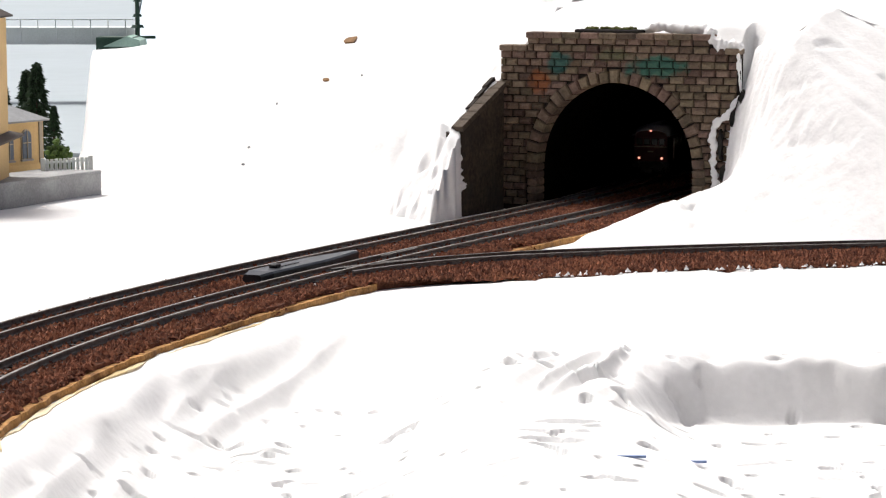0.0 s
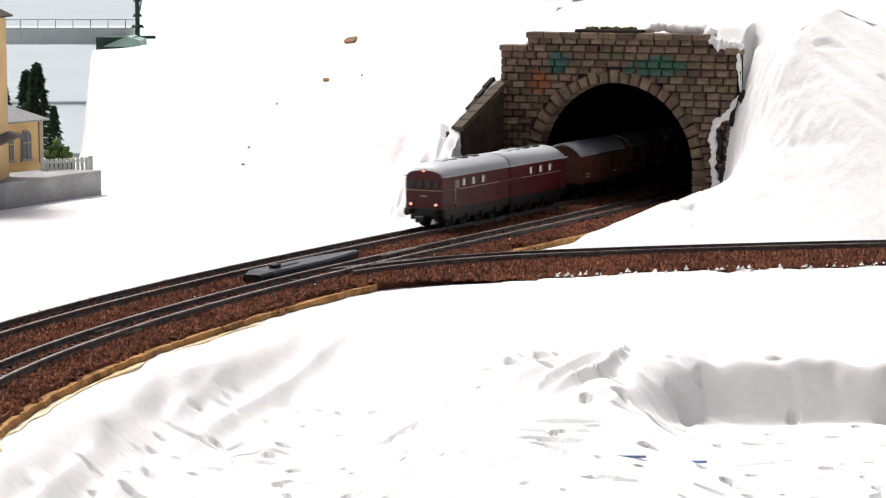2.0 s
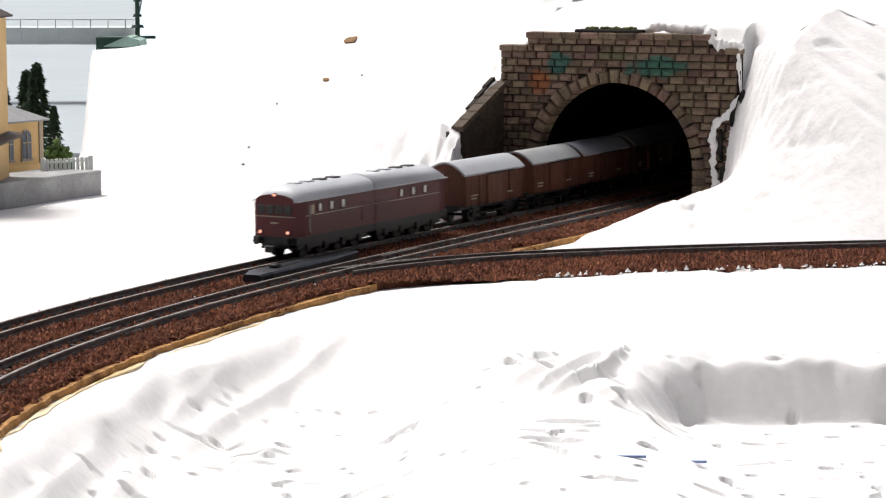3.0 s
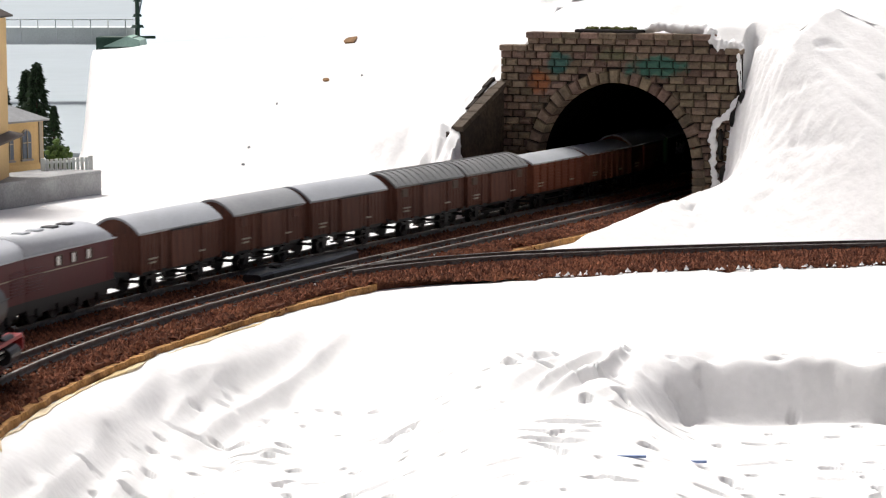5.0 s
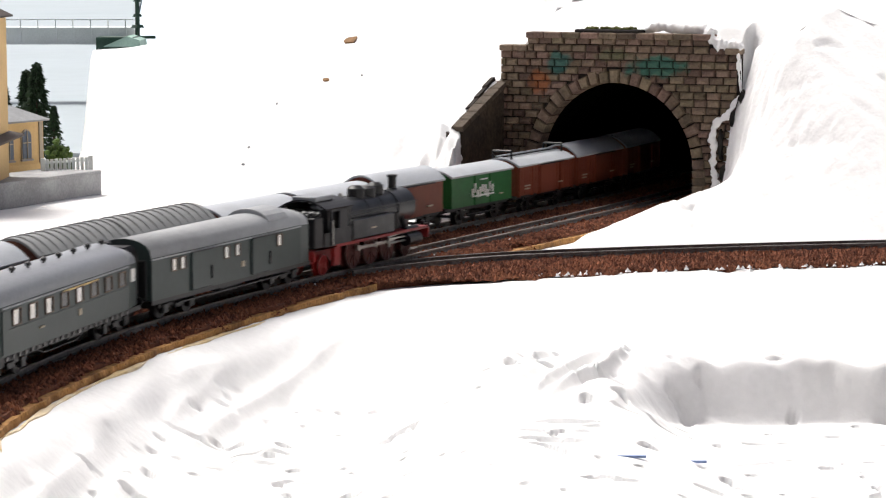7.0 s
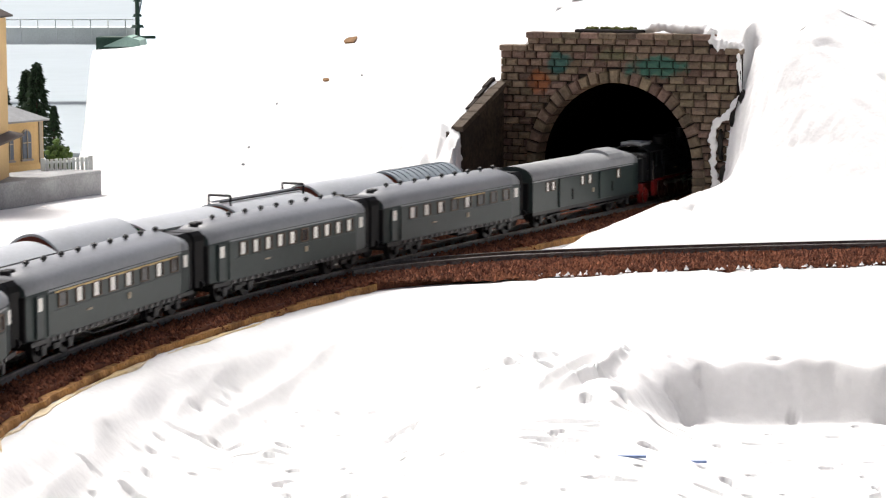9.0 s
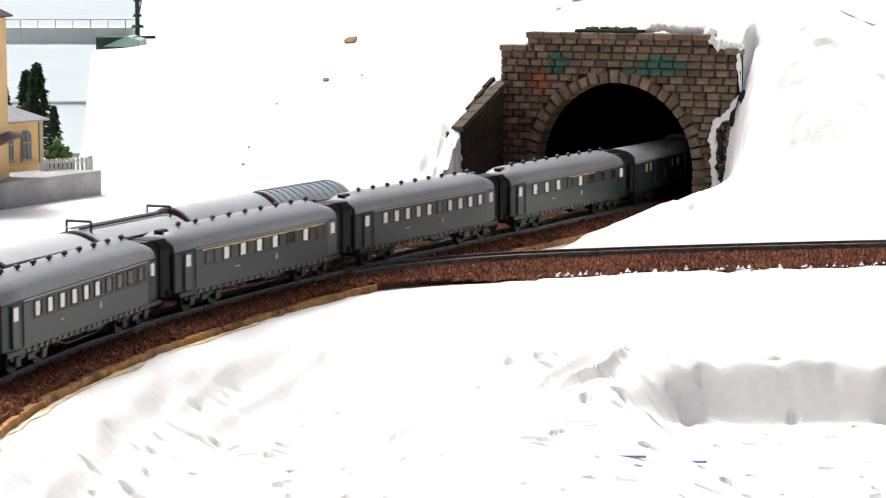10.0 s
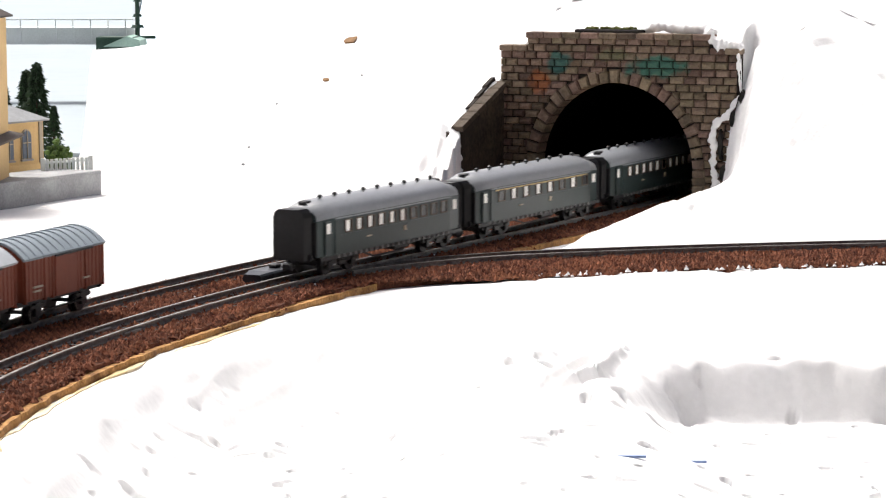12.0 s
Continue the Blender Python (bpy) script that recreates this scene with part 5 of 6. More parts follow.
GOODS = [("arch_white", -0.171, -0.121, "brown boarded covered wagon with pale arched roof"),
         ("arch", -0.1115, -0.066, "dark brown covered wagon with grey arched roof"),
         ("arch_white", -0.0605, -0.008, "dark brown covered wagon with pale arched roof"),
         ("ribbed", 0.000, 0.052, "brown boarded wagon with grey ribbed roof"),
         ("ribbed", 0.0555, 0.107, "brown boarded wagon with grey ribbed roof"),
         ("slat", 0.113, 0.163, "brown slatted wagon with flat pale roof"),
         ("slat", 0.169, 0.2175, "brown slatted wagon with flat pale roof"),
         ("orange", 0.221, 0.268, "red-brown smooth-sided wagon with pale arched roof"),
         ("green", 0.275, 0.326, "green refrigerator wagon with white trade mark shape"),
         ("loops", 0.332, 0.384, "red-brown wagon with black wire loops on its pale roof"),
         ("pale", 0.389, 0.440, "red-brown wagon with pale arched roof"),
         ("last", 0.446, 0.493, "red-brown last wagon with blue-grey ribbed roof")]
# where the two trains are: seconds, arc length of the first ribbed wagon's left end, and of the first-class coach's emblem
GOODS_AT = ((0.0, 0.622), (0.5, 0.560), (1.0, 0.497), (1.5, 0.436), (2.0, 0.382), (2.5, 0.3265), (3.0, 0.2745), (3.2, 0.2525), (4.0, 0.163), (4.8, 0.0733), (5.0, 0.0496), (5.5, -0.0091),
            (6.0, -0.0639), (6.5, -0.124), (7.0, -0.182), (7.2, -0.204), (8.0, -0.291), (8.8, -0.372), (9.0, -0.391), (9.5, -0.4335), (10.0, -0.477), (10.5, -0.517), (11.0, -0.5585), (11.5, -0.5965), (12.0, -0.637))
EXPRESS_AT = ((0.0, -1.468), (4.8, -0.772), (5.1, -0.728), (5.5, -0.669), (6.0, -0.597), (6.5, -0.5297), (7.0, -0.4728), (7.2, -0.4472), (8.0, -0.336), (8.8, -0.230), (9.0, -0.206), (9.5, -0.151),
              (10.0, -0.1095), (10.5, -0.0673), (11.0, -0.015), (11.5, 0.040), (12.0, 0.096))


def glide(table, t):
    """Smooth value of a table of (seconds, value)."""
    ts, vs = [r[0] for r in table], [r[1] for r in table]
    i = max(0, min(len(ts) - 2, int(np.searchsorted(ts, t)) - 1))

    def slope(k):
        if k in (0, len(ts) - 1):
            j = 0 if k == 0 else len(ts) - 2
            return (vs[j + 1] - vs[j]) / (ts[j + 1] - ts[j])
        return (vs[k + 1] - vs[k - 1]) / (ts[k + 1] - ts[k - 1])
    d = ts[i + 1] - ts[i]
    u = (t - ts[i]) / d
    return ((2 * u ** 3 - 3 * u ** 2 + 1) * vs[i] + (u ** 3 - 2 * u ** 2 + u) * d * slope(i) + (3 * u ** 2 - 2 * u ** 3) * vs[i + 1] + (u ** 3 - u ** 2) * d * slope(i + 1))


MOVING = []          # thing, line, table, offset of its middle along the train, wheelbase
for cab_end, q0, q1 in ((True, -0.296, -0.2412), (False, -0.2408, -0.1865)):
    ob = diesel_half(cab_end, "crimson twin diesel section with grey roof and lit headlamps" if cab_end else "crimson twin diesel rear section with grey roof")
    MOVING.append((ob, FAR, GOODS_AT, (q0 + q1) / 2, 0.034))
for kind, q0, q1, text in GOODS:
    MOVING.append((wagon(kind, q1 - q0, text), FAR, GOODS_AT, (q0 + q1) / 2, 0.028))
for kind, q0, q1, text in (("third", -0.169, -0.068, "bottle-green third-class coach with grey roof and gangway bellows"), ("first", -0.055, 0.050, "bottle-green first-class coach with long yellow stripe"),
                           ("third", 0.063, 0.166, "bottle-green third-class coach with row of narrow windows"), ("mixed", 0.179, 0.283, "bottle-green coach with short yellow stripe")):
    MOVING.append((coach(kind, q1 - q0, text), NEAR, EXPRESS_AT, (q0 + q1) / 2, 0.075))
MOVING.append((baggage_van(0.102, "bottle-green baggage van with raised lookout and sliding doors"), NEAR, EXPRESS_AT, 0.342, 0.067))
ENGINE, ENGINE_WHEELS, ENGINE_RODS = steam_loco("black tank steam engine with red frame and wheels")
MOVING.append((ENGINE, NEAR, EXPRESS_AT, 0.4365, 0.03))


# ---- points: motor, blades and check rails ----
def points_motor():
    t = tagged(new("points_motor"), "black plastic points motor with manual lever knob", "points motor")
    s0, s1 = -0.081, -0.012
    rows = []
    for i in range(13):
        f = i / 12
        s = s0 + (s1 - s0) * f
        m = at_s(NEAR, s, 0.004)
        wide = 0.0050 if 0.06 < f < 0.62 else 0.0050 - 0.0016 * (0.06 - f) / 0.06 if f < 0.06 else 0.0050 - 0.0034 * (f - 0.62) / 0.38
        top = 0.0014 if f > 0.05 else 0.0008
        o = 0.0128
        rows.append([m @ Vector((0, o + y, z)) for y, z in ((-wide, -0.0032), (-wide, top - 0.0006), (-wide + 0.0007, top), (wide - 0.0007, top), (wide, top - 0.0006), (wide, -0.0032))])
    part("housing", loft(rows), BLACK_PLASTIC, t)
    m = at_s(NEAR, -0.066, 0.004)
    knob = box(-0.0016, 0.0016, 0.0112, 0.0144, 0.0014, 0.0027, 0.0003)
    bmesh.ops.transform(knob, matrix=m, verts=knob.verts)
    part("lever_knob", knob, BLACK, t)
    slot = box(-0.0004, 0.0150, 0.0120, 0.0136, 0.0013, 0.0016)
    bmesh.ops.transform(slot, matrix=m, verts=slot.verts)
    part("slot_plate", slot, BLACK, t)
    return t


points_motor()


def points_rails():
    t = tagged(new("points_rails"), "steel switch blades, frog and check rails of the points", "railway points")
    lean = [(p * 0.8, q - 0.0002) for p, q in RAIL_PROFILE]
    for line, a, b, o in ((NEAR, -0.078, -0.018, 0.0037), (BRANCH, 0.040, 0.075, -0.0030), (NEAR, -0.010, 0.016, -0.0033), (BRANCH, 0.085, 0.115, 0.0033)):
        ob = part("blade" if b - a > 0.03 else "check_rail", sweep(line, a, b, o, 0.004, lean), STEEL if o == 0.0037 else RAIL, t)
        shade_rail(ob)
    x, y = on_line(NEAR, -0.072)
    m = at_s(NEAR, -0.072, 0.004)
    bar = box(-0.0012, 0.0012, -0.0075, 0.0120, -0.0020, -0.0013)
    bmesh.ops.transform(bar, matrix=m, verts=bar.verts)
    part("tie_bar", bar, BLACK_PLASTIC, t)
    for s, line, o in ((-0.190, NEAR, 0.0),):
        m = at_s(line, s, 0.004)
        for k in (-1, 1):
            bm = box(-0.005, 0.005, k * 0.0046 - 0.0011, k * 0.0046 + 0.0011, -0.0021, -0.0009, 0.0002)
            bmesh.ops.transform(bm, matrix=m, verts=bm.verts)
            part("rail_joiner", bm, RAIL, t)


points_rails()

# ---- background at the far side of the layout ----
HOUSE_WALL = mat("ochre_wall", (0.62, 0.43, 0.20), 0.8, vary=0.08, scale=60, bump=0.1)
HOUSE_ROOF = mat("slate_roof", (0.28, 0.29, 0.30), 0.7, vary=0.15, scale=120, bump=0.3)
EAVE_BROWN = mat("brown_eaves", (0.05, 0.035, 0.028), 0.7, vary=0.2)
WINDOW_BLUE = mat("blue_grey_pane", (0.10, 0.12, 0.16), 0.25, vary=0.15, bump=0.0)
PLATFORM_GREY = mat("platform_grey", (0.34, 0.345, 0.35), 0.85, vary=0.2, scale=80, bump=0.3, stain=(0.18, 0.18, 0.18), stain_amount=0.5)
FIR = mat("fir_needles", (0.020, 0.040, 0.018), 0.85, vary=0.4, scale=200, bump=0.2, random_value=0.4, island=True)
BUSH = mat("bush_leaves", (0.050, 0.085, 0.020), 0.85, vary=0.4, scale=200, bump=0.2, random_value=0.35, island=True)
BARK = mat("bark", (0.05, 0.035, 0.025), 0.9, vary=0.3)
BRIDGE_GREY = mat("bridge_grey", (0.62, 0.66, 0.66), 0.7, vary=0.12, scale=60, bump=0.1)
HUT_GREEN = mat("verdigris_roof", (0.30, 0.44, 0.38), 0.6, vary=0.12)
MAST_GREEN = mat("mast_green", (0.03, 0.06, 0.045), 0.6, vary=0.2)


def slab_between(p, q, depth, z0, z1, bm=None, bevel=0.0):
    """A block whose front runs from p to q on the plan and which reaches back by depth."""
    p, q = Vector((*p, 0)), Vector((*q, 0))
    m = Matrix.Translation(p) @ Matrix.Rotation(math.atan2(q.y - p.y, q.x - p.x), 4, "Z")
    out = box(0, (q - p).length, 0, depth, z0, z1, bevel)
    bmesh.ops.transform(out, matrix=m, verts=out.verts)
    return out


PF0, PF1 = (-0.2330, 0.975), (-0.1575, 1.116)


def station_platform():
    t = tagged(new("station_platform"), "grey stone-edged station platform on the plaster ground", "platform")
    part("wall", slab_between(PF0, PF1, 0.030, -0.008, 0.0045), PLATFORM_GREY, t)
    part("edge_slab", slab_between((PF0[0] + 0.0005, PF0[1] - 0.001), (PF1[0] + 0.0005, PF1[1] - 0.001), 0.0060, 0.0045, 0.0060, bevel=0.0003), PLATFORM_GREY, t)
    part("paving", slab_between((PF0[0] - 0.005, PF0[1] + 0.004), (PF1[0] - 0.005, PF1[1] + 0.004), 0.026, 0.0045, 0.0054), PLATFORM_GREY, t)
    return t


def fence():
    t = tagged(new("platform_fence"), "pale grey slatted fence at the platform end", "fence")
    a, b = Vector((-0.1845, 1.118, 0)), Vector((-0.1650, 1.135, 0))
    d = (b - a).normalized()
    first = None
    for i in range(12):
        p = a + (b - a) * i / 11
        if first is None:
            first = part("slat", box(-0.0007, 0.0007, -0.0004, 0.0004, 0.000, 0.0105), BRIDGE_GREY, t)
            first.matrix_basis = Matrix.Translation(p)
        else:
            same("slat", first, t, Matrix.Translation(p))
    for z in (0.003, 0.0085):
        part("rail", slab_between(a.xy, b.xy, 0.0008, z, z + 0.0010), BRIDGE_GREY, t)
    part("post", box(a.x - 0.001, a.x + 0.001, a.y - 0.001, a.y + 0.001, -0.007, 0.011), BRIDGE_GREY, t)
    part("post", box(b.x - 0.001, b.x + 0.001, b.y - 0.001, b.y + 0.001, -0.007, 0.011), BRIDGE_GREY, t)
    return t


def arched_window(parent, m, wide, z0, z1):
    """A round-headed window with frame, sill and two panes."""
    def outline(h, lo, hi):
        pts = [(-h, lo), (h, lo)] + [(h * math.cos(math.pi * i / 8), hi - h + h * math.sin(math.pi * i / 8)) for i in range(9)]
        return pts
    o = outline(wide / 2 + 0.0006, z0 - 0.0006, z1 + 0.0006)
    bm = loft([[(x, 0.0004, z) for x, z in o], [(x, -0.0006, z) for x, z in o]])
    bmesh.ops.transform(bm, matrix=m, verts=bm.verts)
    win = part("window", bm, CREAM, parent)
    o = outline(wide / 2, z0, z1)
    bm = loft([[(x, -0.0004, z) for x, z in o], [(x, -0.0009, z) for x, z in o]])
    bmesh.ops.transform(bm, matrix=m, verts=bm.verts)
    part("pane", bm, WINDOW_BLUE, win)
    for bx in (box(-0.0002, 0.0002, -0.0013, -0.0008, z0, z1), box(-wide / 2, wide / 2, -0.0013, -0.0008, z0 + (z1 - z0) * 0.55, z0 + (z1 - z0) * 0.55 + 0.0004)):
        bmesh.ops.transform(bx, matrix=m, verts=bx.verts)
        part("glazing_bar", bx, CREAM, win)
    bx = box(-wide / 2 - 0.001, wide / 2 + 0.001, -0.0014, 0.0002, z0 - 0.0012, z0 - 0.0004)
    bmesh.ops.transform(bx, matrix=m, verts=bx.verts)
    part("sill", bx, PLATFORM_GREY, win)


def hip_roof(m, x0, x1, y0, y1, z, h, over):
    """A hipped roof on the given plan."""
    x0, x1, y0, y1 = x0 - over, x1 + over, y0 - over, y1 + over
    ym, k = (y0 + y1) / 2, (y1 - y0) / 2 * 0.9
    bm = bmesh.new()
    b0 = [bm.verts.new(m @ Vector(p)) for p in ((x0, y0, z), (x1, y0, z), (x1, y1, z), (x0, y1, z))]
    b1 = [bm.verts.new(m @ Vector(p)) for p in ((x0, y0, z + 0.0008), (x1, y0, z + 0.0008), (x1, y1, z + 0.0008), (x0, y1, z + 0.0008))]
    r = [bm.verts.new(m @ Vector(p)) for p in ((x0 + k, ym, z + h), (x1 - k, ym, z + h))]
    bm.faces.new(b0[::-1])
    for i in range(4):
        bm.faces.new((b0[i], b0[(i + 1) % 4], b1[(i + 1) % 4], b1[i]))
    bm.faces.new((b1[0], b1[1], r[1], r[0]))
    bm.faces.new((b1[1], b1[2], r[1]))
    bm.faces.new((b1[2], b1[3], r[0], r[1]))
    bm.faces.new((b1[3], b1[0], r[0]))
    return bm


def ochre_house():
    t = tagged(new("station_house"), "ochre station house with slate hip roof and arched windows", "house")
    q = Vector((-0.1895, 1.150, 0))
    ang = math.atan2(0.060, 0.034)
    m = Matrix.Translation(q) @ Matrix.Rotation(ang, 4, "Z")      # front wall runs along -x from the corner
    bx = box(-0.085, 0, 0, 0.040, -0.008, 0.0265)
    bmesh.ops.transform(bx, matrix=m, verts=bx.verts)
    part("wall", bx, HOUSE_WALL, t)
    bx = box(-0.0852, 0.0004, -0.0006, 0.0404, -0.008, 0.0068)
    bmesh.ops.transform(bx, matrix=m, verts=bx.verts)
    part("plinth", bx, HOUSE_WALL, t, "darker ochre plinth")
    for x in (-0.0022, -0.082):
        bx = box(x - 0.0012, x + 0.0012, -0.0006, 0.0002, -0.006, 0.0262)
        bmesh.ops.transform(bx, matrix=m, verts=bx.verts)
        part("corner_strip", bx, CREAM, t)
    for x in (-0.013, -0.026, -0.041, -0.056, -0.071):
        arched_window(t, m @ Matrix.Translation((x, 0, 0)), 0.0062, 0.0095, 0.0225)
    part("roof", hip_roof(m, -0.085, 0, 0, 0.040, 0.0265, 0.0115, 0.0022), HOUSE_ROOF, t, "grey slate hipped roof")
    return t


def side_building():
    t = tagged(new("station_building"), "ochre station building with brown eaves and canopy", "building")
    part("wall", box(-0.2500, -0.1952, 1.046, 1.090, -0.008, 0.0790), HOUSE_WALL, t)
    part("corner_strip", box(-0.1966, -0.1946, 1.0452, 1.0475, -0.006, 0.0786), CREAM, t)
    part("eave_roof", hip_roof(Matrix(), -0.250, -0.1952, 1.046, 1.090, 0.0770, 0.014, 0.0026), EAVE_BROWN, t, "dark brown eaves")
    bm = loft([[(-0.215, y, z) for y, z in ((1.030, 0.0235), (1.094, 0.0235), (1.094, 0.0300), (1.030, 0.0262))], [(-0.1885, y, z) for y, z in ((1.030, 0.0235), (1.094, 0.0235), (1.094, 0.0242), (1.030, 0.0242))]])
    part("canopy", bm, EAVE_BROWN, t, "dark brown canopy roof")
    for y in (1.034, 1.088):
        part("canopy_post", rod((-0.1985, y, -0.008), (-0.1985, y, 0.0238), 0.0011, 8), EAVE_BROWN, t)
    return t


def fir_tree(x, y, height, radius, seed, label):
    t = tagged(new("fir_tree"), label, "tree", "fir trees")
    t.location = (x, y, -0.007)
    rnd = random.Random(seed)
    bm = rod((0, 0, 0), (0, 0, height * 0.96), radius * 0.12, 8, r2=radius * 0.02)
    part("trunk", bm, BARK, t)
    verts, faces = [], []
    for i in range(1500):
        f = rnd.random() ** 0.8
        z = height * (0.12 + 0.88 * f)
        rr = radius * (1 - f) ** 0.85 * (0.78 + 0.22 * math.sin(f * 46)) + 0.0004
        a, k = rnd.uniform(0, 6.283), rnd.uniform(0.35, 1.08)
        c = Vector((math.cos(a) * rr * k, math.sin(a) * rr * k, z - rr * k * 0.35))
        ln = rnd.uniform(0.5, 1.2) * radius * 0.20
        d = Vector((math.cos(a + rnd.uniform(-.6, .6)), math.sin(a + rnd.uniform(-.6, .6)), rnd.uniform(-0.7, 0.2)))
        u = d.cross(Vector((0, 0, 1))).normalized() * ln * 0.35
        n = len(verts)
        verts += [tuple(c - u), tuple(c + u), tuple(c + d * ln), tuple(c + Vector((0, 0, ln * 0.45)))]
        faces += [(n, n + 1, n + 2), (n, n + 2, n + 3), (n + 1, n + 3, n + 2)]
    me = bpy.data.meshes.new("crown")
    me.from_pydata(verts, [], faces)
    me.materials.append(FIR)
    crown = new("crown", me)
    crown.parent = t
    tagged(crown, "dark green needle sprays", kind="stuff")
    return t


def bush(x, y, r, h, seed):
    rnd = random.Random(seed)
    t = tagged(new("bush"), "green clumpy bush beside the house", "bush")
    t.location = (x, y, -0.007)
    part("stem", rod((0, 0, 0), (0, 0, h * 0.6), r * 0.08, 6, r2=r * 0.03), BARK, t)
    bm = bmesh.new()
    for i in range(160):
        a, k, z = rnd.uniform(0, 6.283), rnd.random() ** 0.5, rnd.random()
        c = Vector((math.cos(a) * r * k, math.sin(a) * r * k * 0.7, 0.001 + z * h * (1 - 0.35 * k * k)))
        bmesh.ops.create_icosphere(bm, subdivisions=1, radius=rnd.uniform(0.0009, 0.0019), matrix=Matrix.Translation(c))
    for v in bm.verts:
        v.co += Vector((rnd.uniform(-1, 1), rnd.uniform(-1, 1), rnd.uniform(-1, 1))) * 0.0004
    tagged(part("leaves", bm, BUSH, t), kind="stuff")
    return t


def girder_bridge():
    t = tagged(new("girder_bridge"), "grey plate-girder bridge with a thin handrail", "bridge")
    y, x0, x1 = 1.80, -0.46, -0.228
    part("girder", box(x0, x1, y, y + 0.0012, 0.0405, 0.0505), BRIDGE_GREY, t)
    part("girder", box(x0, x1, y + 0.030, y + 0.0312, 0.0405, 0.0505), BRIDGE_GREY, t)
    part("deck", box(x0, x1, y - 0.002, y + 0.033, 0.0505, 0.0518), BRIDGE_GREY, t)
    part("flange", box(x0, x1, y - 0.0015, y + 0.0020, 0.0393, 0.0405), BRIDGE_GREY, t)
    for i in range(18):
        x = x0 + 0.006 + (x1 - x0 - 0.012) * i / 17
        part("stiffener", box(x - 0.0006, x + 0.0006, y - 0.0012, y + 0.0002, 0.0405, 0.0505), BRIDGE_GREY, t)
        part("post", box(x - 0.0004, x + 0.0004, y - 0.0014, y - 0.0006, 0.0518, 0.0578), BRIDGE_GREY, t)
    part("handrail", box(x0, x1, y - 0.0015, y - 0.0005, 0.0572, 0.0580), BRIDGE_GREY, t)
    for x in (x0 + 0.004, x1 - 0.014):
        part("pier", box(x, x + 0.012, y + 0.003, y + 0.029, -0.010, 0.0405), PLATFORM_GREY, t)
    return t


def mast_and_hut():
    hut = tagged(new("signal_hut"), "small dark hut with verdigris roof behind the hill", "hut")
    part("wall", box(-0.2480, -0.2205, 1.742, 1.770, -0.008, 0.0465), MAST_GREEN, hut)
    bm = loft([[(x, y, z) for x, z in ((-0.2420, 0.0400), (-0.2155, 0.0400), (-0.2160, 0.0445), (-0.2250, 0.0475))] for y in (1.735, 1.775)])
    part("roof", bm, HUT_GREEN, hut, "pale verdigris roof")
    mast = tagged(new("lattice_mast"), "dark green mast with small cross arms", "mast")
    x, y = -0.2235, 1.755 + 0.03
    part("post", rod((x, y, -0.008), (x, y, 0.100), 0.0022, 8, r2=0.0014), MAST_GREEN, mast)
    for z, r in ((0.052, 0.0052), (0.060, 0.0036), (0.071, 0.0030), (0.081, 0.0032)):
        part("collar", rod((x, y, z), (x, y, z + 0.0022), r, 10, r2=r * 0.7), MAST_GREEN, mast)
    part("cross_arm", box(x - 0.003, x + 0.013, y - 0.0008, y + 0.0008, 0.0440, 0.0462), MAST_GREEN, mast)


station_platform()
fence()
ochre_house()
side_building()
for x, y, hh, rr, sd in ((-0.2225, 1.300, 0.0500, 0.0125, 1), (-0.2145, 1.285, 0.0545, 0.0135, 2), (-0.2035, 1.270, 0.0330, 0.0075, 3), (-0.2400, 1.33, 0.0400, 0.010, 4)):
    fir_tree(x, y, hh, rr, sd, "dark green model fir tree with pointed crown")
bush(-0.1925, 1.215, 0.0065, 0.0190, 9)
girder_bridge()
mast_and_hut()

# ---- small things on the hill and beside the portal ----
MOSS = mat("moss_flock", (0.10, 0.11, 0.03), 0.95, vary=0.5, scale=300, bump=0.4)
LIP_CRACK = mat("dark_lip_and_crack", (0.02, 0.018, 0.016), 0.9, vary=0.4)


def portal_cap():
    """Dark unpainted lip with a little flock on top of the portal."""
    t = tagged(new("portal_top_patch"), "dark lip with yellow-green flock on top of the portal", "scenery patch")
    t.matrix_world = PORTAL
    rnd = random.Random(8)
    part("lip", box(0.032, 0.062, 0.0002, 0.0080, TOP - 0.0002, TOP + 0.0016, 0.0005), LIP_CRACK, t)
    bm = bmesh.new()
    for i in range(90):
        a = rnd.uniform(0.036, 0.058)
        bmesh.ops.create_icosphere(bm, subdivisions=1, radius=rnd.uniform(0.0004, 0.0009), matrix=Matrix.Translation((a, rnd.uniform(0.002, 0.008), TOP + 0.0016 + rnd.uniform(0, 0.0006))))
    tagged(part("flock", bm, MOSS, t), kind="stuff")


portal_cap()


def crack_pieces():
    """Cracks in the plaster at the right of the portal; dark pieces stand for their shade."""
    for i, (a, b, z, w, h) in enumerate(((0.1098, -0.0028, 0.0455, 0.0024, 0.0085), (0.1052, -0.0030, 0.0365, 0.0014, 0.0080), (0.1000, -0.0034, 0.0255, 0.0011, 0.0150), (0.1020, -0.0044, 0.0140, 0.0026, 0.0075))):
        rnd = random.Random(40 + i)
        ring = []
        for y in (0, 0.003):
            ring.append([(a + w * math.cos(k * 0.785) * rnd.uniform(0.5, 1), b + y, z + h / 2 * math.sin(k * 0.785) * rnd.uniform(0.7, 1)) for k in range(8)])
        ob = link_mesh("dark_crack", loft(ring), LIP_CRACK)
        ob.matrix_world = PORTAL
        tagged(ob, "dark piece for a shaded crack in the plaster edge", "shard", "portal edge shards")


crack_pieces()


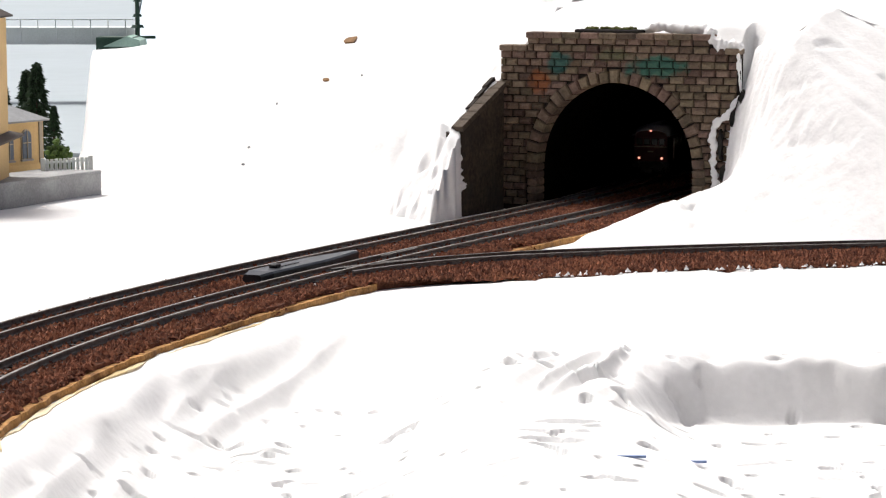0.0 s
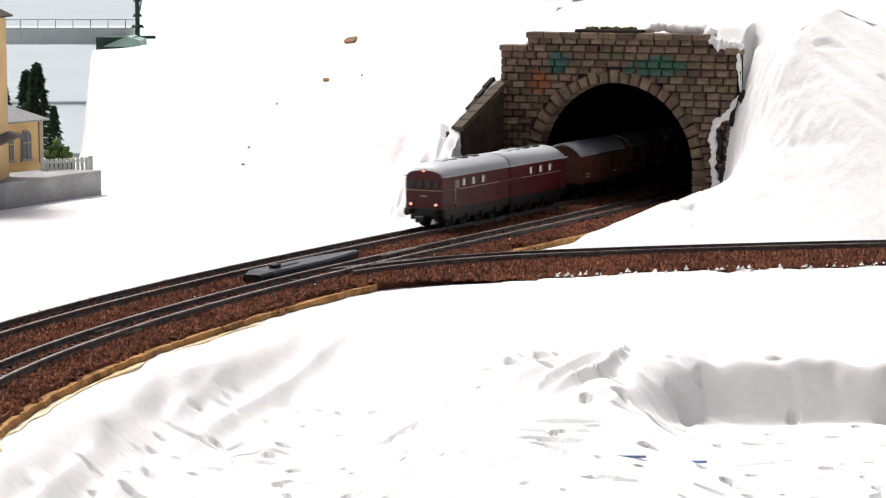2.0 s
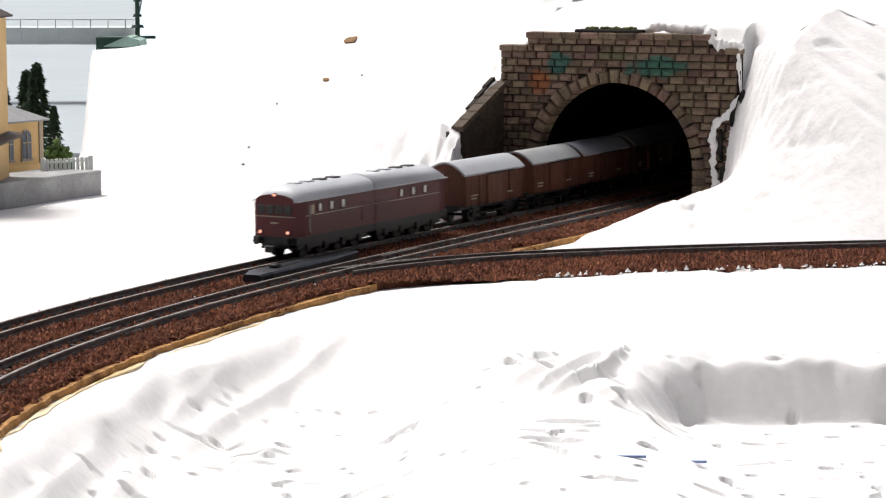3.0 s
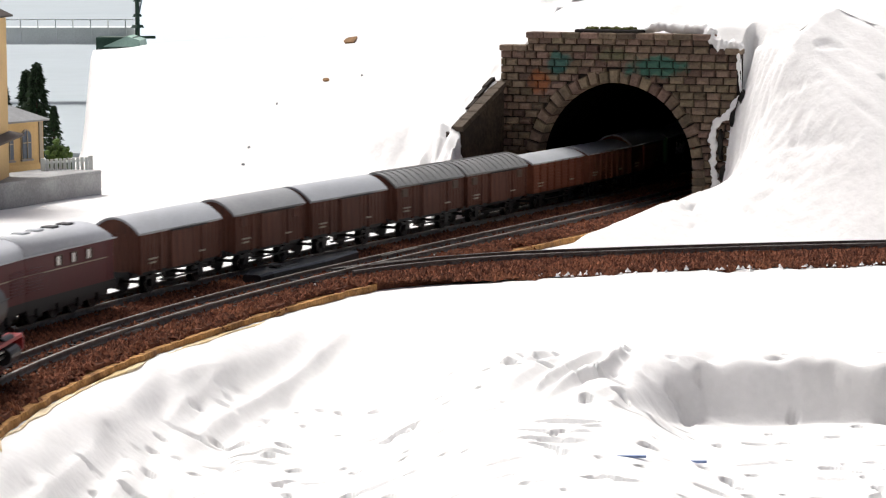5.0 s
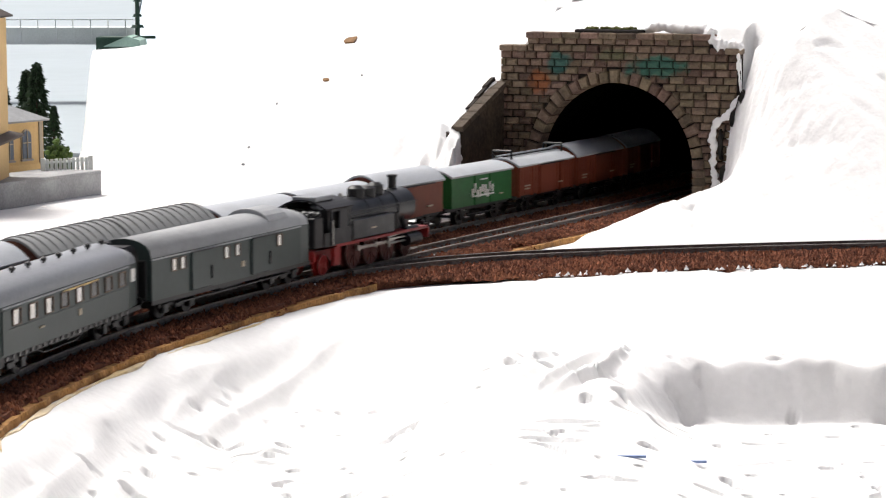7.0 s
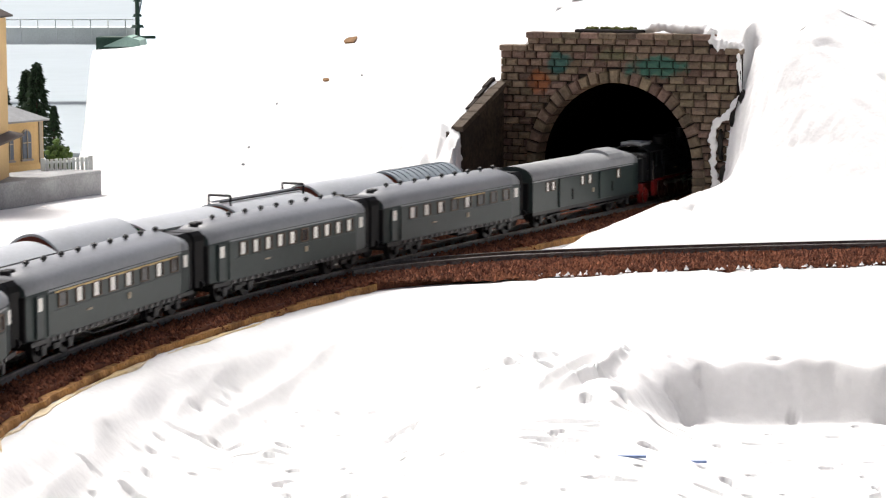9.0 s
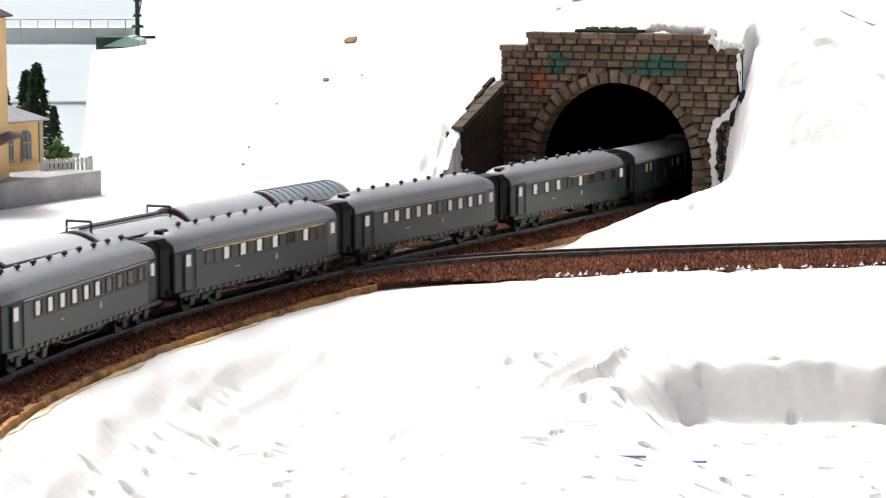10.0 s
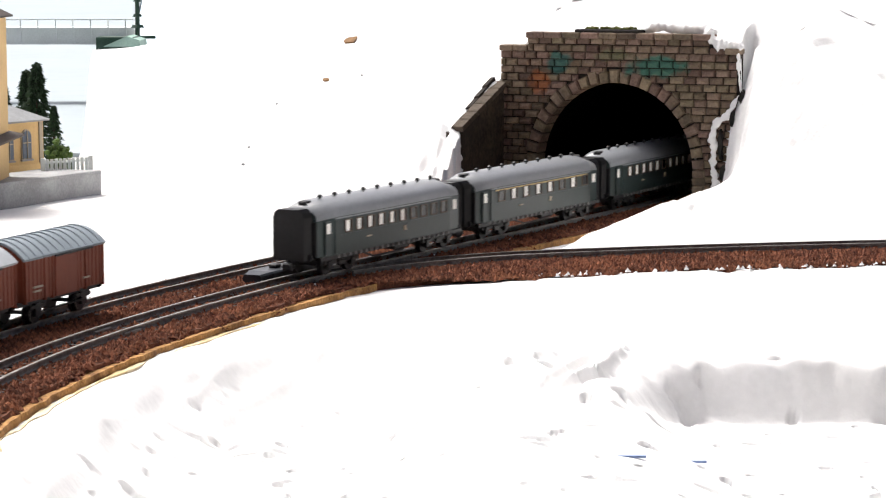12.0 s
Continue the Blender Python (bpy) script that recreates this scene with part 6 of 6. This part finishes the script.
def plaster_rope(path, radius, seed, label, flat=0.6, rings=46, rag=1.0):
    """A ragged smear of plaster along a way on the portal's own grid (a, b, z)."""
    cum = [0.0]
    for p, q in zip(path, path[1:]):
        cum.append(cum[-1] + (Vector(q) - Vector(p)).length)
    sections = []
    for i in range(rings):
        d = cum[-1] * i / (rings - 1)
        c = Vector([float(np.interp(d, cum, [p[k] for p in path])) for k in range(3)])
        c2 = Vector([float(np.interp(min(cum[-1], d + 0.002), cum, [p[k] for p in path])) for k in range(3)])
        c1 = Vector([float(np.interp(max(0.0, d - 0.002), cum, [p[k] for p in path])) for k in range(3)])
        way = (c2 - c1).normalized()
        side = way.cross(Vector((0, 1, 0))).normalized()
        out = side.cross(way)
        end = math.sqrt(max(0.02, 1 - abs(2 * i / (rings - 1) - 1) ** 6))
        ring = []
        for k in range(12):
            f = 2 * math.pi * k / 12
            v = side * math.cos(f) + out * (math.sin(f) * flat)
            w = c + v * radius
            r = radius * end * (0.80 + rag * (1.05 * noise.noise(w * 230 + Vector((seed, 0, 0))) + 0.75 * noise.noise(w * 600 + Vector((0, seed, 0)))))
            ring.append(tuple(c + v * max(r, radius * 0.12)))
        sections.append(ring)
    ob = link_mesh("plaster_smear", loft(sections), PLASTER, smooth=True)
    ob.matrix_world = PORTAL
    return tagged(ob, label, "plaster", "plaster smears on the portal")


plaster_rope([(0.1070, -0.0012, 0.0640), (0.1078, -0.0014, 0.0520), (0.1082, -0.0014, 0.0475)], 0.0008, 1, "thin torn white plaster edge along the portal")
plaster_rope([(0.1076, -0.0016, 0.0465), (0.1030, -0.0020, 0.0390), (0.0985, -0.0022, 0.0345), (0.0966, -0.0024, 0.0300), (0.0968, -0.0024, 0.0200), (0.0972, -0.0028, 0.0120), (0.0992, -0.0034, 0.0020)], 0.0020, 2, "broken white plaster lip on the stone portal", flat=0.4, rings=90)
plaster_rope([(0.0905, 0.0020, 0.0728), (0.0955, -0.0002, 0.0700), (0.0990, -0.0004, 0.0672), (0.1060, 0.0005, 0.0668), (0.1085, 0.0010, 0.0660)], 0.0026, 3, "white plaster lump spilling over the portal shoulder", flat=0.7, rings=80)
plaster_rope([(0.0600, 0.0085, 0.0720), (0.0700, 0.0085, 0.0740), (0.0800, 0.0075, 0.0732), (0.0950, 0.0055, 0.0722)], 0.0028, 4, "white plaster ridge behind the portal top", flat=0.9, rings=60, rag=0.45)
plaster_rope([(-0.0040, -0.0440, 0.0300), (-0.0030, -0.0448, 0.0235), (-0.0022, -0.0450, 0.0150), (-0.0016, -0.0452, 0.0060), (-0.0030, -0.0455, -0.0050)], 0.0032, 5, "ragged white plaster covering the wing wall end", flat=0.6, rings=80)
PAPER_BROWN = mat("brown_paper", (0.22, 0.12, 0.05), 0.8, vary=0.3, scale=300)
PENCIL_BLUE = mat("blue_pencil", (0.20, 0.27, 0.46), 0.7, vary=0.2)


def scrap(a, b, size, seed, material, label, zfun):
    """A torn scrap lying on the plaster."""
    rnd = random.Random(seed)
    bm = bmesh.new()
    ring = [(a + size * math.cos(k * 0.9) * rnd.uniform(0.5, 1.2), b + 0.9 * size * math.sin(k * 0.9) * rnd.uniform(0.4, 1)) for k in range(7)]
    loft([[tuple(P0 + PT * p + PN * q + Vector((0, 0, zfun(p, q) + dz))) for p, q in ring] for dz in (-0.0004, 0.0007)], bm)
    return tagged(link_mesh("scrap", bm, material), label, "scrap", "scraps on the hill")


scrap(-0.1251, 0.0854, 0.0050, 3, PAPER_BROWN, "torn brown scrap stuck in the plaster", left_z)
scrap(-0.1188, 0.0509, 0.0020, 4, PAPER_BROWN, "small brown scrap stuck in the plaster", left_z)
for k, (a, b) in enumerate(((-0.1289, -0.0038), (-0.1345, 0.0309), (-0.124, -0.0168), (-0.102, 0.0549))):
    scrap(a, b, 0.0007, 20 + k, PLATFORM_GREY, "tiny grey crumb stuck in the plaster", left_z)
for k, (x, y) in enumerate(((0.0409, 0.5304), (0.0585, 0.5570))):
    bm = box(-0.0042 + 0.0012 * k, 0.0042 - 0.0012 * k, -0.0004, 0.0004, -0.0002, 0.0003)
    ob = link_mesh("pencil_mark", bm, PENCIL_BLUE)
    ob.location = (x, y, ground_z(x, y))
    tagged(ob, "short blue pencil stroke on the plaster", "mark", "pencil marks")


# ---- stones of the portal ----
portal_blocks()


# ---- what moves ----
def motions():
    times = [i * 0.25 for i in range(49)]
    for ob, line, table, q, base in MOVING:
        walk(ob, [(t, at_s(line, glide(table, t) + q, base)) for t in times])
    # wheels roll with the way of their train
    fine = [i / 30 for i in range(361)]
    way = {"express": [glide(EXPRESS_AT, t) - EXPRESS_AT[0][1] for t in fine], None: [glide(GOODS_AT, t) - GOODS_AT[0][1] for t in fine]}
    for wheel, x, r, train in TURNING:
        walk(wheel, [(t, pose(x, 0, r, 0, math.degrees(d / r), 0)) for t, d in zip(fine, way[train])])
    r = 0.0053
    for k, crank in enumerate(ENGINE_RODS):
        walk(crank, [(t, pose(0.0022 * math.cos(d / r - 1.5708 * k), 0, r - 0.0022 * math.sin(d / r - 1.5708 * k))) for t, d in zip(fine, way["express"])])


motions()
